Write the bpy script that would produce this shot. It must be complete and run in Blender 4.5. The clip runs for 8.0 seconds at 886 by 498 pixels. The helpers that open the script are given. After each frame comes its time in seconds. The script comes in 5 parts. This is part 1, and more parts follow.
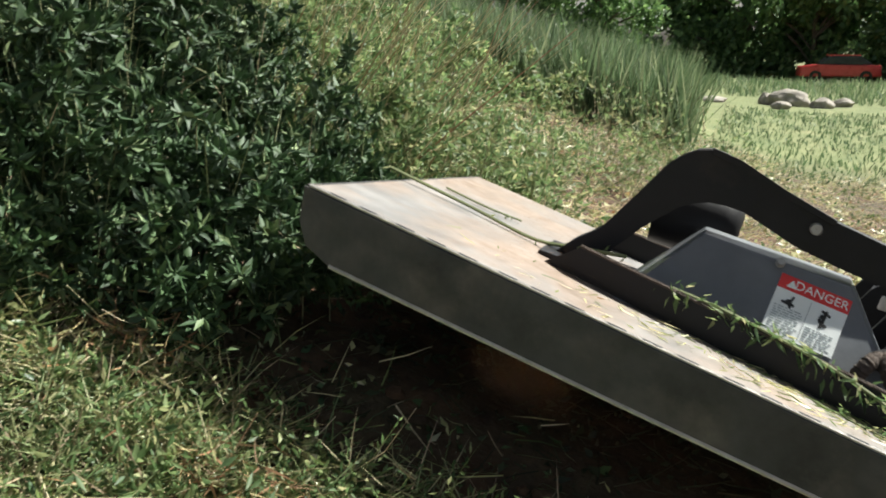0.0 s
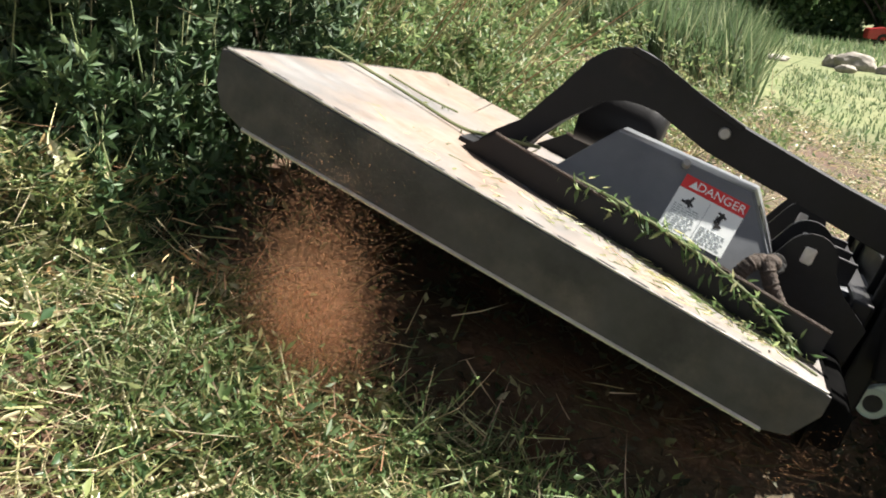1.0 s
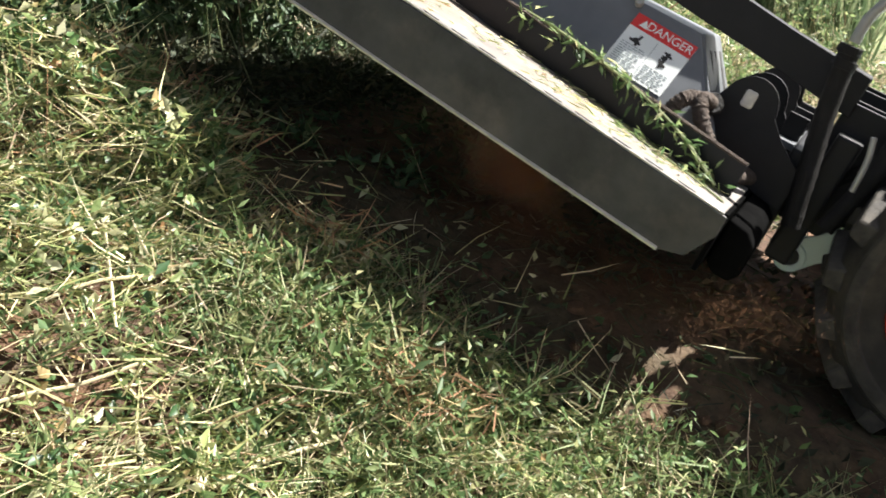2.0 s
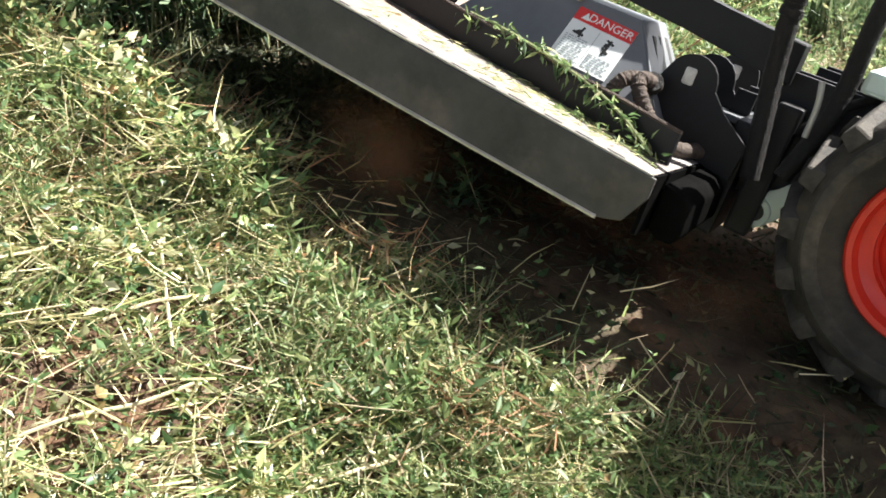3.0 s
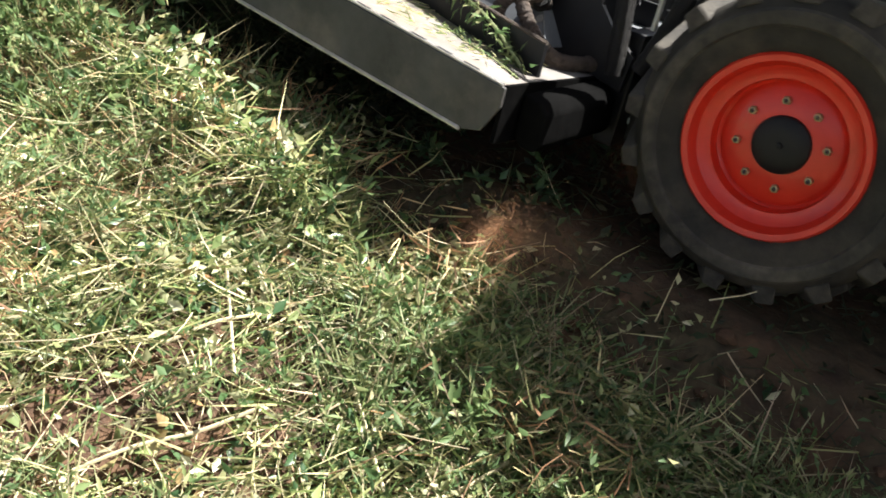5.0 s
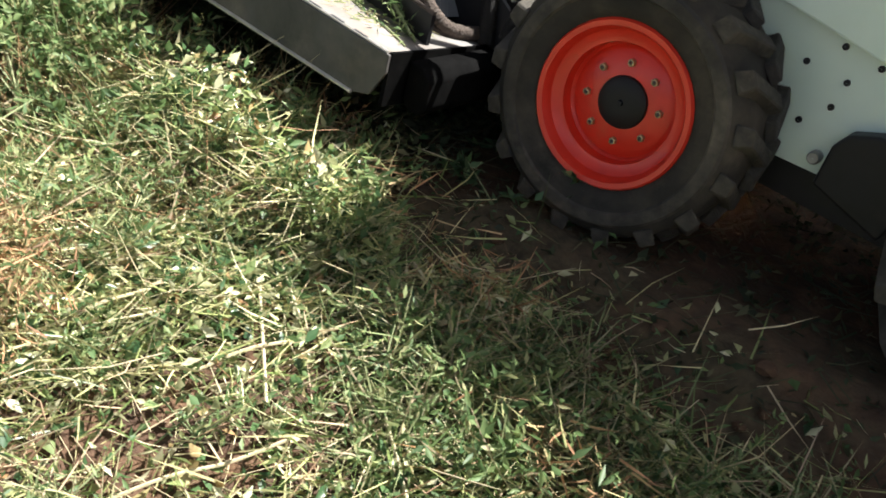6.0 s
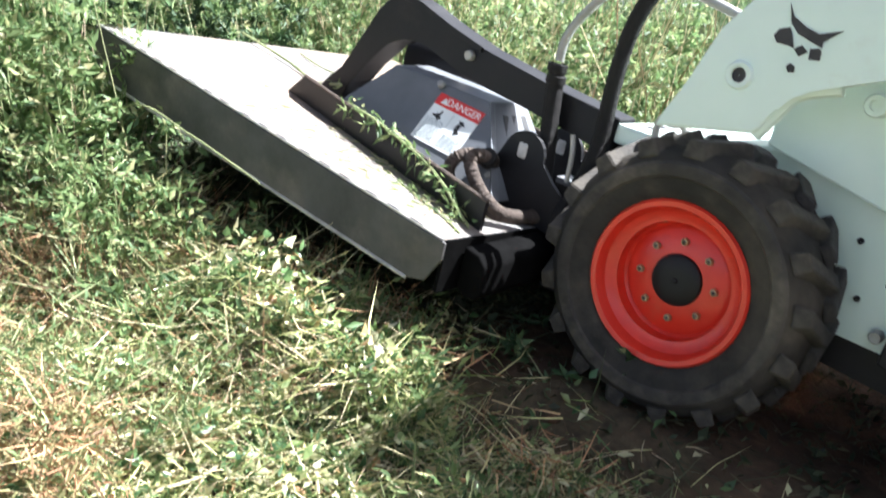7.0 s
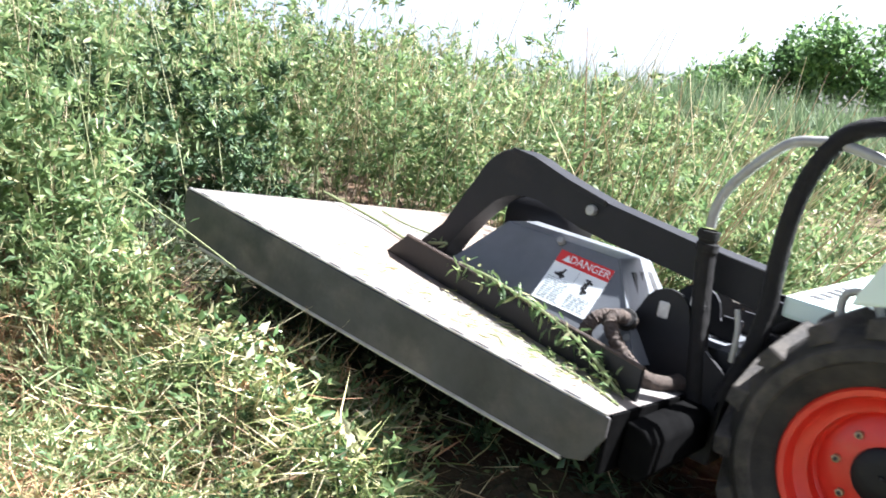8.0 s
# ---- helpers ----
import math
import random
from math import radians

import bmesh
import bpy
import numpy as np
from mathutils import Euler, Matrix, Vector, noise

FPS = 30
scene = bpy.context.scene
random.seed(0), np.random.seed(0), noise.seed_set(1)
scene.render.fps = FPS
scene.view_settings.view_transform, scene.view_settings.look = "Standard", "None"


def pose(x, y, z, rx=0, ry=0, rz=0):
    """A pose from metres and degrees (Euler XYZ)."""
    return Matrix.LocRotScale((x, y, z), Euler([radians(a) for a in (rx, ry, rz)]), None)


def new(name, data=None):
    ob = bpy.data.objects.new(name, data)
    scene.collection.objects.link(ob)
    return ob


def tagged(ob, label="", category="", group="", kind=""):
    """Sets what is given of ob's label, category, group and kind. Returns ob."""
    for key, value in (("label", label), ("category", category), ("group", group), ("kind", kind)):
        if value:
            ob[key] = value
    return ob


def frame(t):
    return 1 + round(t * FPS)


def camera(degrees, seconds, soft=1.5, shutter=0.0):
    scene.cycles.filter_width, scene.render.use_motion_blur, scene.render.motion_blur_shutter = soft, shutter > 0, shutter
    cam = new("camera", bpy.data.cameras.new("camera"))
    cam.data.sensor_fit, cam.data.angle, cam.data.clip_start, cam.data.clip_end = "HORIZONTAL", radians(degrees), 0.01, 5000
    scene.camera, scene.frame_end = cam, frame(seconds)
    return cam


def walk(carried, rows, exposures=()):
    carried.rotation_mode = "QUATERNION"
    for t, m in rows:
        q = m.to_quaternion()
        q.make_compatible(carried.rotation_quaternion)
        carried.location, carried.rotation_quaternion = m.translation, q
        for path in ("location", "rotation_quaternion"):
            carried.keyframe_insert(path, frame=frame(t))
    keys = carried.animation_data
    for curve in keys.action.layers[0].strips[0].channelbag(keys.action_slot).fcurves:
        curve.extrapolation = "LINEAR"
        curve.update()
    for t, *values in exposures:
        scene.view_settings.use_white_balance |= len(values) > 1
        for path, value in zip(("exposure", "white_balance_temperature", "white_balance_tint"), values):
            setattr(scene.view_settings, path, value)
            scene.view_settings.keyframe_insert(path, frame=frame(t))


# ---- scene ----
cam = camera(53.96, 8.0, soft=1.7, shutter=0.3)
# seconds, eye x y z, yaw, pitch, lean
EYE_ROWS = [
    (0, 1.589, -2.270, 0.695, 18.70, -12.84, 0.00),
    (0.5, 1.501, -2.264, 0.761, 20.38, -16.31, -2.29),
    (1, 1.469, -2.297, 0.741, 21.05, -16.99, -3.83),
    (1.5, 1.415, -2.284, 0.736, 24.24, -19.51, -2.92),
    (2, 1.403, -2.266, 0.701, 27.19, -19.67, -2.13),
    (3.5, 1.372, -2.244, 0.653, 32.12, -17.10, 0.97),
    (4, 1.380, -2.217, 0.647, 34.09, -17.75, 2.23),
    (5.5, 1.371, -2.034, 0.817, 39.66, -21.62, 2.99),
    (6, 1.351, -2.031, 0.830, 40.76, -21.27, 3.45),
    (6.5, 1.298, -2.057, 0.858, 41.74, -16.28, 3.96),
    (7, 1.276, -2.089, 0.873, 41.19, -10.34, 4.33),
    (7.5, 1.287, -2.119, 0.940, 40.01, -6.31, 4.14),
    (8, 1.300, -2.136, 0.941, 38.73, -5.96, 2.85),
]


def eye_pose(x, y, z, yaw, pitch, lean):
    return pose(x, y, z, 0, 0, yaw) @ pose(0, 0, 0, 90 + pitch) @ pose(0, 0, 0, 0, 0, -lean)


walk(cam, [(r[0], eye_pose(*r[1:])) for r in EYE_ROWS], exposures=[(t, e, k, g) for t, e, k, g in ((0.0, 1.17, 6200, 7), (0.5, 1.4, 6250, 9), (1.0, 1.5, 6400, 12), (1.5, 1.62, 6300, 12), (2.2, 1.85, 6250, 12), (3.5, 2.1, 6200, 12), (4.2, 2.1, 6200, 12), (5.5, 1.78, 6200, 11), (6.5, 2.08, 5950, 11), (7.0, 2.45, 5650, 13), (7.5, 2.58, 5550, 14), (8.0, 2.4, 5650, 15))])

# the slope on which the loader climbs: its frame in the world
SLOPE = Matrix(((0.95808, -0.02089, 0.28573, 0), (0, 0.99734, 0.07290, 0), (-0.28650, -0.06985, 0.95553, 0), (0, 0, 0, 1)))
# the loader: seconds, way still to climb, nose-down pitch, swing, heave, roll, side step
DRIVE = [
    (0, 2.820, -2.00, -1.00, 0.000, 0, 0),
    (0.5, 2.500, -2.00, -1.00, 0.000, 0, 0),
    (1, 2.300, -1.60, -1.20, -0.005, 0, 0),
    (1.5, 1.988, -1.00, -2.00, -0.015, 0, 0),
    (2, 1.648, 1.90, -1.30, -0.012, 0, 0),
    (2.2, 1.560, 2.00, -1.20, 0.000, 0, 0),
    (3.3, 1.280, 0.70, -0.20, 0.040, 0, 0),
    (3.5, 1.293, 0.90, -0.20, 0.044, 0, 0),
    (4, 1.224, 2.15, -1.70, 0.042, 0, 0),
    (4.2, 1.110, 2.60, -1.70, 0.034, 0, 0),
    (5.5, 0.385, 1.25, -0.40, 0.021, 0, 0),
    (6, 0.121, 1.26, 1.65, -0.011, 0, 0),
    (6.5, 0.019, 1.70, 1.26, -0.015, 0, 0),
    (7, 0.125, 1.98, -0.33, -0.009, 0, 0),
    (7.5, 0.396, -0.98, -1.39, 0.012, 0, 0),
    (8, 0.787, -2.07, -1.71, -0.010, 0, 0),
]
# the cutter on its arms, which swing and tilt it a little before the loader: same columns
CUT = [
    (0, 2.679, -1.31, -1.15, -0.001, -0.11, 0.012),
    (0.5, 2.346, -1.57, -0.71, -0.004, -0.09, 0.033),
    (1, 2.145, -0.59, 0.32, 0.004, 0.07, 0.015),
    (1.5, 1.840, 1.54, -1.07, 0.003, -0.11, 0.014),
    (2, 1.532, 4.14, -0.08, 0.017, -0.02, 0.001),
    (2.2, 1.441, 3.84, 0.52, 0.018, 0.02, -0.003),
    (3.3, 1.181, -0.73, -0.38, 0.022, -0.48, 0.020),
    (3.5, 1.199, -0.98, 0.22, 0.022, -0.33, 0.021),
    (4, 1.144, 0.10, 0.33, 0.007, -0.16, 0.012),
    (4.2, 1.045, 0.41, 0.98, 0.009, 0.22, -0.008),
    (5.5, 0.397, -0.42, -1.57, 0.027, 0.02, -0.005),
    (6, 0.146, 1.93, 2.11, -0.018, -0.05, -0.005),
    (6.5, 0.051, 3.37, 3.09, -0.035, 0.62, -0.019),
    (7, 0.169, 2.87, 1.54, -0.026, 0.51, -0.029),
    (7.5, 0.407, 0.93, -0.45, -0.007, -0.03, -0.033),
    (8, 0.794, -2.52, -0.84, 0.018, -1.15, -0.028),
]

# ---- world and sun ----
SUN_DIR = Vector((-0.68, -0.62, -1.0)).normalized()
world = bpy.data.worlds.new("world")
scene.world = world
world.use_nodes = True
wn = world.node_tree.nodes
sky = wn.new("ShaderNodeTexSky")
sky.sky_type = "NISHITA"
sky.sun_disc = False
sky.sun_elevation = math.asin(-SUN_DIR.z)
sky.sun_rotation = math.atan2(-SUN_DIR.x, -SUN_DIR.y)
sky.dust_density = 6.0
wn["Background"].inputs["Strength"].default_value = 0.031
# hazy summer air: the sky pales and brightens evenly towards the horizon, all round
wl = world.node_tree.links
tc = wn.new("ShaderNodeTexCoord")
sep = wn.new("ShaderNodeSeparateXYZ")
haze = wn.new("ShaderNodeMapRange")
haze.inputs["From Min"].default_value, haze.inputs["From Max"].default_value = 0.08, 0.5
haze.inputs["To Min"].default_value, haze.inputs["To Max"].default_value = 3.6, 0.75
haze.interpolation_type = "SMOOTHSTEP"
pale = wn.new("ShaderNodeHueSaturation")
pale.inputs["Saturation"].default_value = 0.6
gain = wn.new("ShaderNodeVectorMath")
gain.operation = "SCALE"
wl.new(tc.outputs["Generated"], sep.inputs[0])
wl.new(sep.outputs["Z"], haze.inputs["Value"])
wl.new(sky.outputs["Color"], pale.inputs["Color"])
wl.new(pale.outputs["Color"], gain.inputs[0])
wl.new(haze.outputs["Result"], gain.inputs["Scale"])
wl.new(gain.outputs["Vector"], wn["Background"].inputs["Color"])
sun_data = bpy.data.lights.new("sun", "SUN")
sun_data.energy = 5.0
sun_data.angle = radians(0.6)
sun_data.color = (1.0, 0.95, 0.85)
sun = new("sun", sun_data)
sun.rotation_euler = SUN_DIR.to_track_quat("-Z", "Y").to_euler()


# ---- materials ----
def ramp(nt, stops):
    n = nt.nodes.new("ShaderNodeValToRGB")
    while len(n.color_ramp.elements) < len(stops):
        n.color_ramp.elements.new(0.5)
    for e, (p, c) in zip(n.color_ramp.elements, stops):
        e.position, e.color = p, (*c, 1)
    return n


def noise_node(nt, scale, detail=6, rough=0.6, coord="Object"):
    tc = nt.nodes.new("ShaderNodeTexCoord")
    n = nt.nodes.new("ShaderNodeTexNoise")
    n.inputs["Scale"].default_value, n.inputs["Detail"].default_value, n.inputs["Roughness"].default_value = scale, detail, rough
    nt.links.new(tc.outputs[coord], n.inputs["Vector"])
    return n


def surface(name, stops, scale=6, rough=0.6, metal=0.0, bump=0.2, fine=60, stops2=None, scale2=1.5, coat=0.0, lo=0.35, hi=0.65, spec=0.5):
    """Mottled surface: two scales of noise in the colour, the fine one in the relief."""
    m = bpy.data.materials.new(name)
    m.use_nodes = True
    nt = m.node_tree
    b = nt.nodes["Principled BSDF"]
    b.inputs["Roughness"].default_value, b.inputs["Metallic"].default_value = rough, metal
    b.inputs["Coat Weight"].default_value = coat
    b.inputs["Specular IOR Level"].default_value = spec
    n = noise_node(nt, scale)
    r = ramp(nt, stops)
    nt.links.new(n.outputs["Fac"], r.inputs["Fac"])
    out = r.outputs["Color"]
    if stops2:
        n2 = noise_node(nt, scale2, 8, 0.65)
        r2 = ramp(nt, [(lo, (0, 0, 0)), (hi, (1, 1, 1))])
        nt.links.new(n2.outputs["Fac"], r2.inputs["Fac"])
        r3 = ramp(nt, stops2)
        n3 = noise_node(nt, scale * 2.3)
        nt.links.new(n3.outputs["Fac"], r3.inputs["Fac"])
        mix = nt.nodes.new("ShaderNodeMix")
        mix.data_type = "RGBA"
        nt.links.new(r2.outputs["Color"], mix.inputs["Factor"])
        nt.links.new(out, mix.inputs["A"])
        nt.links.new(r3.outputs["Color"], mix.inputs["B"])
        out = mix.outputs["Result"]
    nt.links.new(out, b.inputs["Base Color"])
    f = noise_node(nt, fine, 4)
    bp = nt.nodes.new("ShaderNodeBump")
    bp.inputs["Strength"].default_value, bp.inputs["Distance"].default_value = bump, 0.01
    nt.links.new(f.outputs["Fac"], bp.inputs["Height"])
    nt.links.new(bp.outputs["Normal"], b.inputs["Normal"])
    rr = nt.nodes.new("ShaderNodeMapRange")
    rr.inputs["To Min"].default_value, rr.inputs["To Max"].default_value = max(0.05, rough - 0.12), min(1, rough + 0.15)
    nt.links.new(n.outputs["Fac"], rr.inputs["Value"])
    nt.links.new(rr.outputs["Result"], b.inputs["Roughness"])
    return m


def leafy(name, stops, translucent=0.35, rough=0.55, patch=None):
    """Leaves and stems: each island its own tint, part of the light goes through."""
    m = bpy.data.materials.new(name)
    m.use_nodes = True
    nt = m.node_tree
    b = nt.nodes["Principled BSDF"]
    b.inputs["Roughness"].default_value = rough
    g = nt.nodes.new("ShaderNodeNewGeometry")
    r = ramp(nt, stops)
    nt.links.new(g.outputs["Random Per Island"], r.inputs["Fac"])
    n = noise_node(nt, 1.7, 4)
    mr = nt.nodes.new("ShaderNodeMapRange")
    mr.inputs["From Min"].default_value, mr.inputs["From Max"].default_value = 0.3, 0.7
    mr.inputs["To Min"].default_value, mr.inputs["To Max"].default_value = 0.75, 1.25
    nt.links.new(n.outputs["Fac"], mr.inputs["Value"])
    mul = nt.nodes.new("ShaderNodeVectorMath")
    mul.operation = "SCALE"
    nt.links.new(r.outputs["Color"], mul.inputs[0])
    nt.links.new(mr.outputs["Result"], mul.inputs["Scale"])
    nt.links.new(mul.outputs["Vector"], b.inputs["Base Color"])
    t = nt.nodes.new("ShaderNodeBsdfTranslucent")
    nt.links.new(mul.outputs["Vector"], t.inputs["Color"])
    mx = nt.nodes.new("ShaderNodeMixShader")
    mx.inputs[0].default_value = translucent
    nt.links.new(b.outputs[0], mx.inputs[1])
    nt.links.new(t.outputs[0], mx.inputs[2])
    nt.links.new(mx.outputs[0], nt.nodes["Material Output"].inputs["Surface"])
    return m


M_LITTER = leafy("cut_grass_mix", [(0.0, (0.07, 0.12, 0.04)), (0.28, (0.21, 0.28, 0.09)), (0.48, (0.48, 0.50, 0.21)), (0.75, (0.74, 0.67, 0.37)), (0.94, (0.82, 0.74, 0.50)), (1.0, (0.42, 0.24, 0.12))], 0.3, 0.36)
M_LEAF = leafy("cut_leaf_mix", [(0.0, (0.05, 0.11, 0.045)), (0.38, (0.12, 0.20, 0.075)), (0.60, (0.30, 0.35, 0.14)), (0.76, (0.56, 0.57, 0.31)), (0.90, (0.74, 0.72, 0.50)), (0.95, (0.50, 0.43, 0.21)), (1.0, (0.38, 0.21, 0.10))], 0.35, 0.32)
# weed leaves taken darker: the clumps' own shade is put into this colour
M_WEED_SHADE = leafy("shaded_weed_leaf", [(0.0, (0.022, 0.050, 0.020)), (0.5, (0.044, 0.090, 0.032)), (0.90, (0.078, 0.135, 0.050)), (1.0, (0.24, 0.31, 0.14))], 0.1, 0.62)
M_STRAW = leafy("dry_straw", [(0.0, (0.484, 0.436, 0.242)), (0.5, (0.665, 0.581, 0.394)), (0.8, (0.605, 0.436, 0.272)), (1.0, (0.339, 0.182, 0.106))], 0.15, 0.6)
M_WEED = leafy("weed_leaf", [(0.0, (0.085, 0.15, 0.06)), (0.45, (0.16, 0.245, 0.095)), (0.8, (0.28, 0.36, 0.15)), (1.0, (0.48, 0.45, 0.24))], 0.5, 0.5)
M_STEM = leafy("weed_stem", [(0.0, (0.144, 0.192, 0.078)), (0.6, (0.300, 0.312, 0.156)), (1.0, (0.480, 0.360, 0.250))], 0.1, 0.6)
# cut-weed colours lowered to stand for shade under the deck and loader
M_LITTER_SHADE = leafy("shaded_litter_mix", [(0.0, (0.020, 0.024, 0.012)), (0.5, (0.040, 0.058, 0.024)), (0.85, (0.075, 0.085, 0.038)), (1.0, (0.14, 0.12, 0.06))], 0.2, 0.7)
M_GRASS = leafy("tall_grass_blade", [(0.0, (0.085, 0.135, 0.065)), (0.6, (0.15, 0.22, 0.105)), (1.0, (0.30, 0.33, 0.19))], 0.35, 0.55)
M_TREE = leafy("tree_leaf", [(0.0, (0.06, 0.12, 0.045)), (0.6, (0.12, 0.21, 0.07)), (1.0, (0.22, 0.33, 0.12))], 0.45, 0.5)
M_SOIL = surface("red_soil", [(0.3, (0.032, 0.017, 0.010)), (0.5, (0.075, 0.040, 0.022)), (0.7, (0.16, 0.09, 0.048))], 9, 0.95, 0, 0.9, 45, [(0.3, (0.035, 0.026, 0.014)), (0.7, (0.11, 0.085, 0.045))], 0.9, lo=0.46, hi=0.56)
_nt = M_SOIL.node_tree
_b = _nt.nodes["Principled BSDF"]
_src = _b.inputs["Base Color"].links[0].from_socket
_tc = _nt.nodes.new("ShaderNodeTexCoord")
_sep = _nt.nodes.new("ShaderNodeSeparateXYZ")
_nt.links.new(_tc.outputs["Object"], _sep.inputs[0])
_mr = _nt.nodes.new("ShaderNodeMapRange")
_mr.inputs["From Min"].default_value, _mr.inputs["From Max"].default_value = 10.5, 14.0
_nt.links.new(_sep.outputs["Y"], _mr.inputs["Value"])
_gn = noise_node(_nt, 1.2, 8, 0.7)
_gr = ramp(_nt, [(0.3, (0.08, 0.11, 0.035)), (0.5, (0.14, 0.165, 0.06)), (0.7, (0.22, 0.22, 0.10))])
_nt.links.new(_gn.outputs["Fac"], _gr.inputs["Fac"])
_mx = _nt.nodes.new("ShaderNodeMix")
_mx.data_type = "RGBA"
_nt.links.new(_mr.outputs["Result"], _mx.inputs["Factor"])
_nt.links.new(_src, _mx.inputs["A"])
_nt.links.new(_gr.outputs["Color"], _mx.inputs["B"])
_nt.links.new(_mx.outputs["Result"], _b.inputs["Base Color"])
M_CLOD = surface("soil_clod", [(0.3, (0.05, 0.027, 0.015)), (0.7, (0.15, 0.085, 0.046))], 20, 0.95, 0, 0.8, 60)
M_ROCK = surface("grey_rock", [(0.3, (0.20, 0.18, 0.15)), (0.7, (0.42, 0.38, 0.33))], 5, 0.85, 0, 0.6, 30)
M_DECK = surface("worn_deck_plate", [(0.3, (0.15, 0.145, 0.14)), (0.7, (0.27, 0.26, 0.25))], 7, 0.5, 0.15, 0.15, 90, [(0.3, (0.20, 0.145, 0.105)), (0.7, (0.32, 0.25, 0.20))], 1.6, lo=0.42, hi=0.62)
M_SIDE = surface("scuffed_black_plate", [(0.3, (0.030, 0.031, 0.033)), (0.7, (0.085, 0.085, 0.086))], 6, 0.5, 0.1, 0.15, 70, [(0.3, (0.07, 0.062, 0.055)), (0.7, (0.17, 0.15, 0.135))], 3.5, lo=0.45, hi=0.72, spec=0.35)
M_EDGE = surface("bare_steel_and_slot_light", [(0.3, (0.45, 0.43, 0.40)), (0.7, (0.68, 0.66, 0.62))], 25, 0.35, 0.5, 0.2, 120)
M_BLACK = surface("black_paint", [(0.3, (0.006, 0.006, 0.007)), (0.7, (0.013, 0.013, 0.015))], 8, 0.48, 0, 0.08, 60, [(0.3, (0.025, 0.02, 0.018)), (0.7, (0.045, 0.036, 0.03))], 3, lo=0.6, hi=0.85, spec=0.3)
M_COVER = surface("grey_painted_steel", [(0.3, (0.115, 0.124, 0.134)), (0.7, (0.165, 0.175, 0.188))], 6, 0.32, 0, 0.06, 70, [(0.3, (0.13, 0.12, 0.105)), (0.7, (0.20, 0.18, 0.155))], 3, lo=0.58, hi=0.8)
M_WHITE = surface("cream_white_paint", [(0.3, (0.68, 0.82, 0.74)), (0.7, (0.74, 0.87, 0.80))], 4, 0.35, 0, 0.04, 60, [(0.3, (0.52, 0.57, 0.48)), (0.7, (0.64, 0.70, 0.61))], 2.5, 0.2, lo=0.6, hi=0.85)
M_ORANGE = surface("orange_red_rim_paint", [(0.3, (0.62, 0.024, 0.010)), (0.7, (0.74, 0.038, 0.016))], 9, 0.4, 0, 0.06, 80, [(0.3, (0.42, 0.06, 0.03)), (0.7, (0.54, 0.12, 0.06))], 5, 0.2, lo=0.62, hi=0.85)
M_RUBBER = surface("dusty_tyre_rubber", [(0.3, (0.024, 0.023, 0.021)), (0.7, (0.046, 0.043, 0.038))], 10, 0.85, 0, 0.35, 50, [(0.3, (0.075, 0.065, 0.05)), (0.7, (0.12, 0.10, 0.078))], 4, lo=0.45, hi=0.75, spec=0.2)
M_LUG = surface("dusty_lug_rubber", [(0.3, (0.030, 0.028, 0.026)), (0.7, (0.065, 0.060, 0.052))], 14, 0.75, 0, 0.5, 60, [(0.3, (0.10, 0.088, 0.07)), (0.7, (0.18, 0.155, 0.12))], 5, lo=0.45, hi=0.72, spec=0.25)
M_HOSE = surface("black_hose", [(0.3, (0.006, 0.006, 0.006)), (0.7, (0.018, 0.016, 0.015))], 30, 0.6, 0, 0.6, 180, spec=0.3)
M_SLEEVE = surface("brown_hose_sleeve", [(0.3, (0.045, 0.034, 0.028)), (0.7, (0.11, 0.082, 0.064))], 40, 0.9, 0, 0.9, 160)
# black of the rubber flap; on the rear plate it stands for shade
M_FLAP = surface("rubber_and_shade_black", [(0.3, (0.004, 0.004, 0.004)), (0.7, (0.007, 0.007, 0.007))], 14, 0.95, 0, 0.1, 60, spec=0.0)
M_CHROME = surface("steel_tube", [(0.3, (0.30, 0.30, 0.28)), (0.7, (0.44, 0.44, 0.42))], 20, 0.5, 0.5, 0.1, 80)
M_NUT = surface("brass_nut", [(0.3, (0.40, 0.33, 0.18)), (0.7, (0.55, 0.47, 0.28))], 60, 0.45, 0.7, 0.1, 80)
M_PAPER = surface("sticker_white", [(0.3, (0.78, 0.82, 0.80)), (0.7, (0.84, 0.87, 0.86))], 12, 0.5, 0, 0.03, 60)
M_RED = surface("sticker_red", [(0.3, (0.60, 0.03, 0.03)), (0.7, (0.70, 0.05, 0.045))], 12, 0.5, 0, 0.03, 60)
M_INK = surface("dark_ink", [(0.3, (0.02, 0.02, 0.02)), (0.7, (0.05, 0.05, 0.05))], 20, 0.6, 0, 0.02, 60)
M_GREYINK = surface("grey_ink", [(0.3, (0.36, 0.40, 0.40)), (0.7, (0.50, 0.54, 0.54))], 40, 0.6, 0, 0.02, 60)
M_BARK = surface("tree_bark", [(0.3, (0.05, 0.04, 0.03)), (0.7, (0.14, 0.11, 0.08))], 12, 0.95, 0, 0.8, 30)
M_CARRED = surface("red_car_paint", [(0.3, (0.45, 0.03, 0.03)), (0.7, (0.55, 0.05, 0.05))], 4, 0.3, 0, 0.02, 40, coat=0.5)
M_GLASS = surface("dark_window", [(0.3, (0.02, 0.025, 0.03)), (0.7, (0.04, 0.05, 0.05))], 3, 0.1, 0, 0.01, 30)

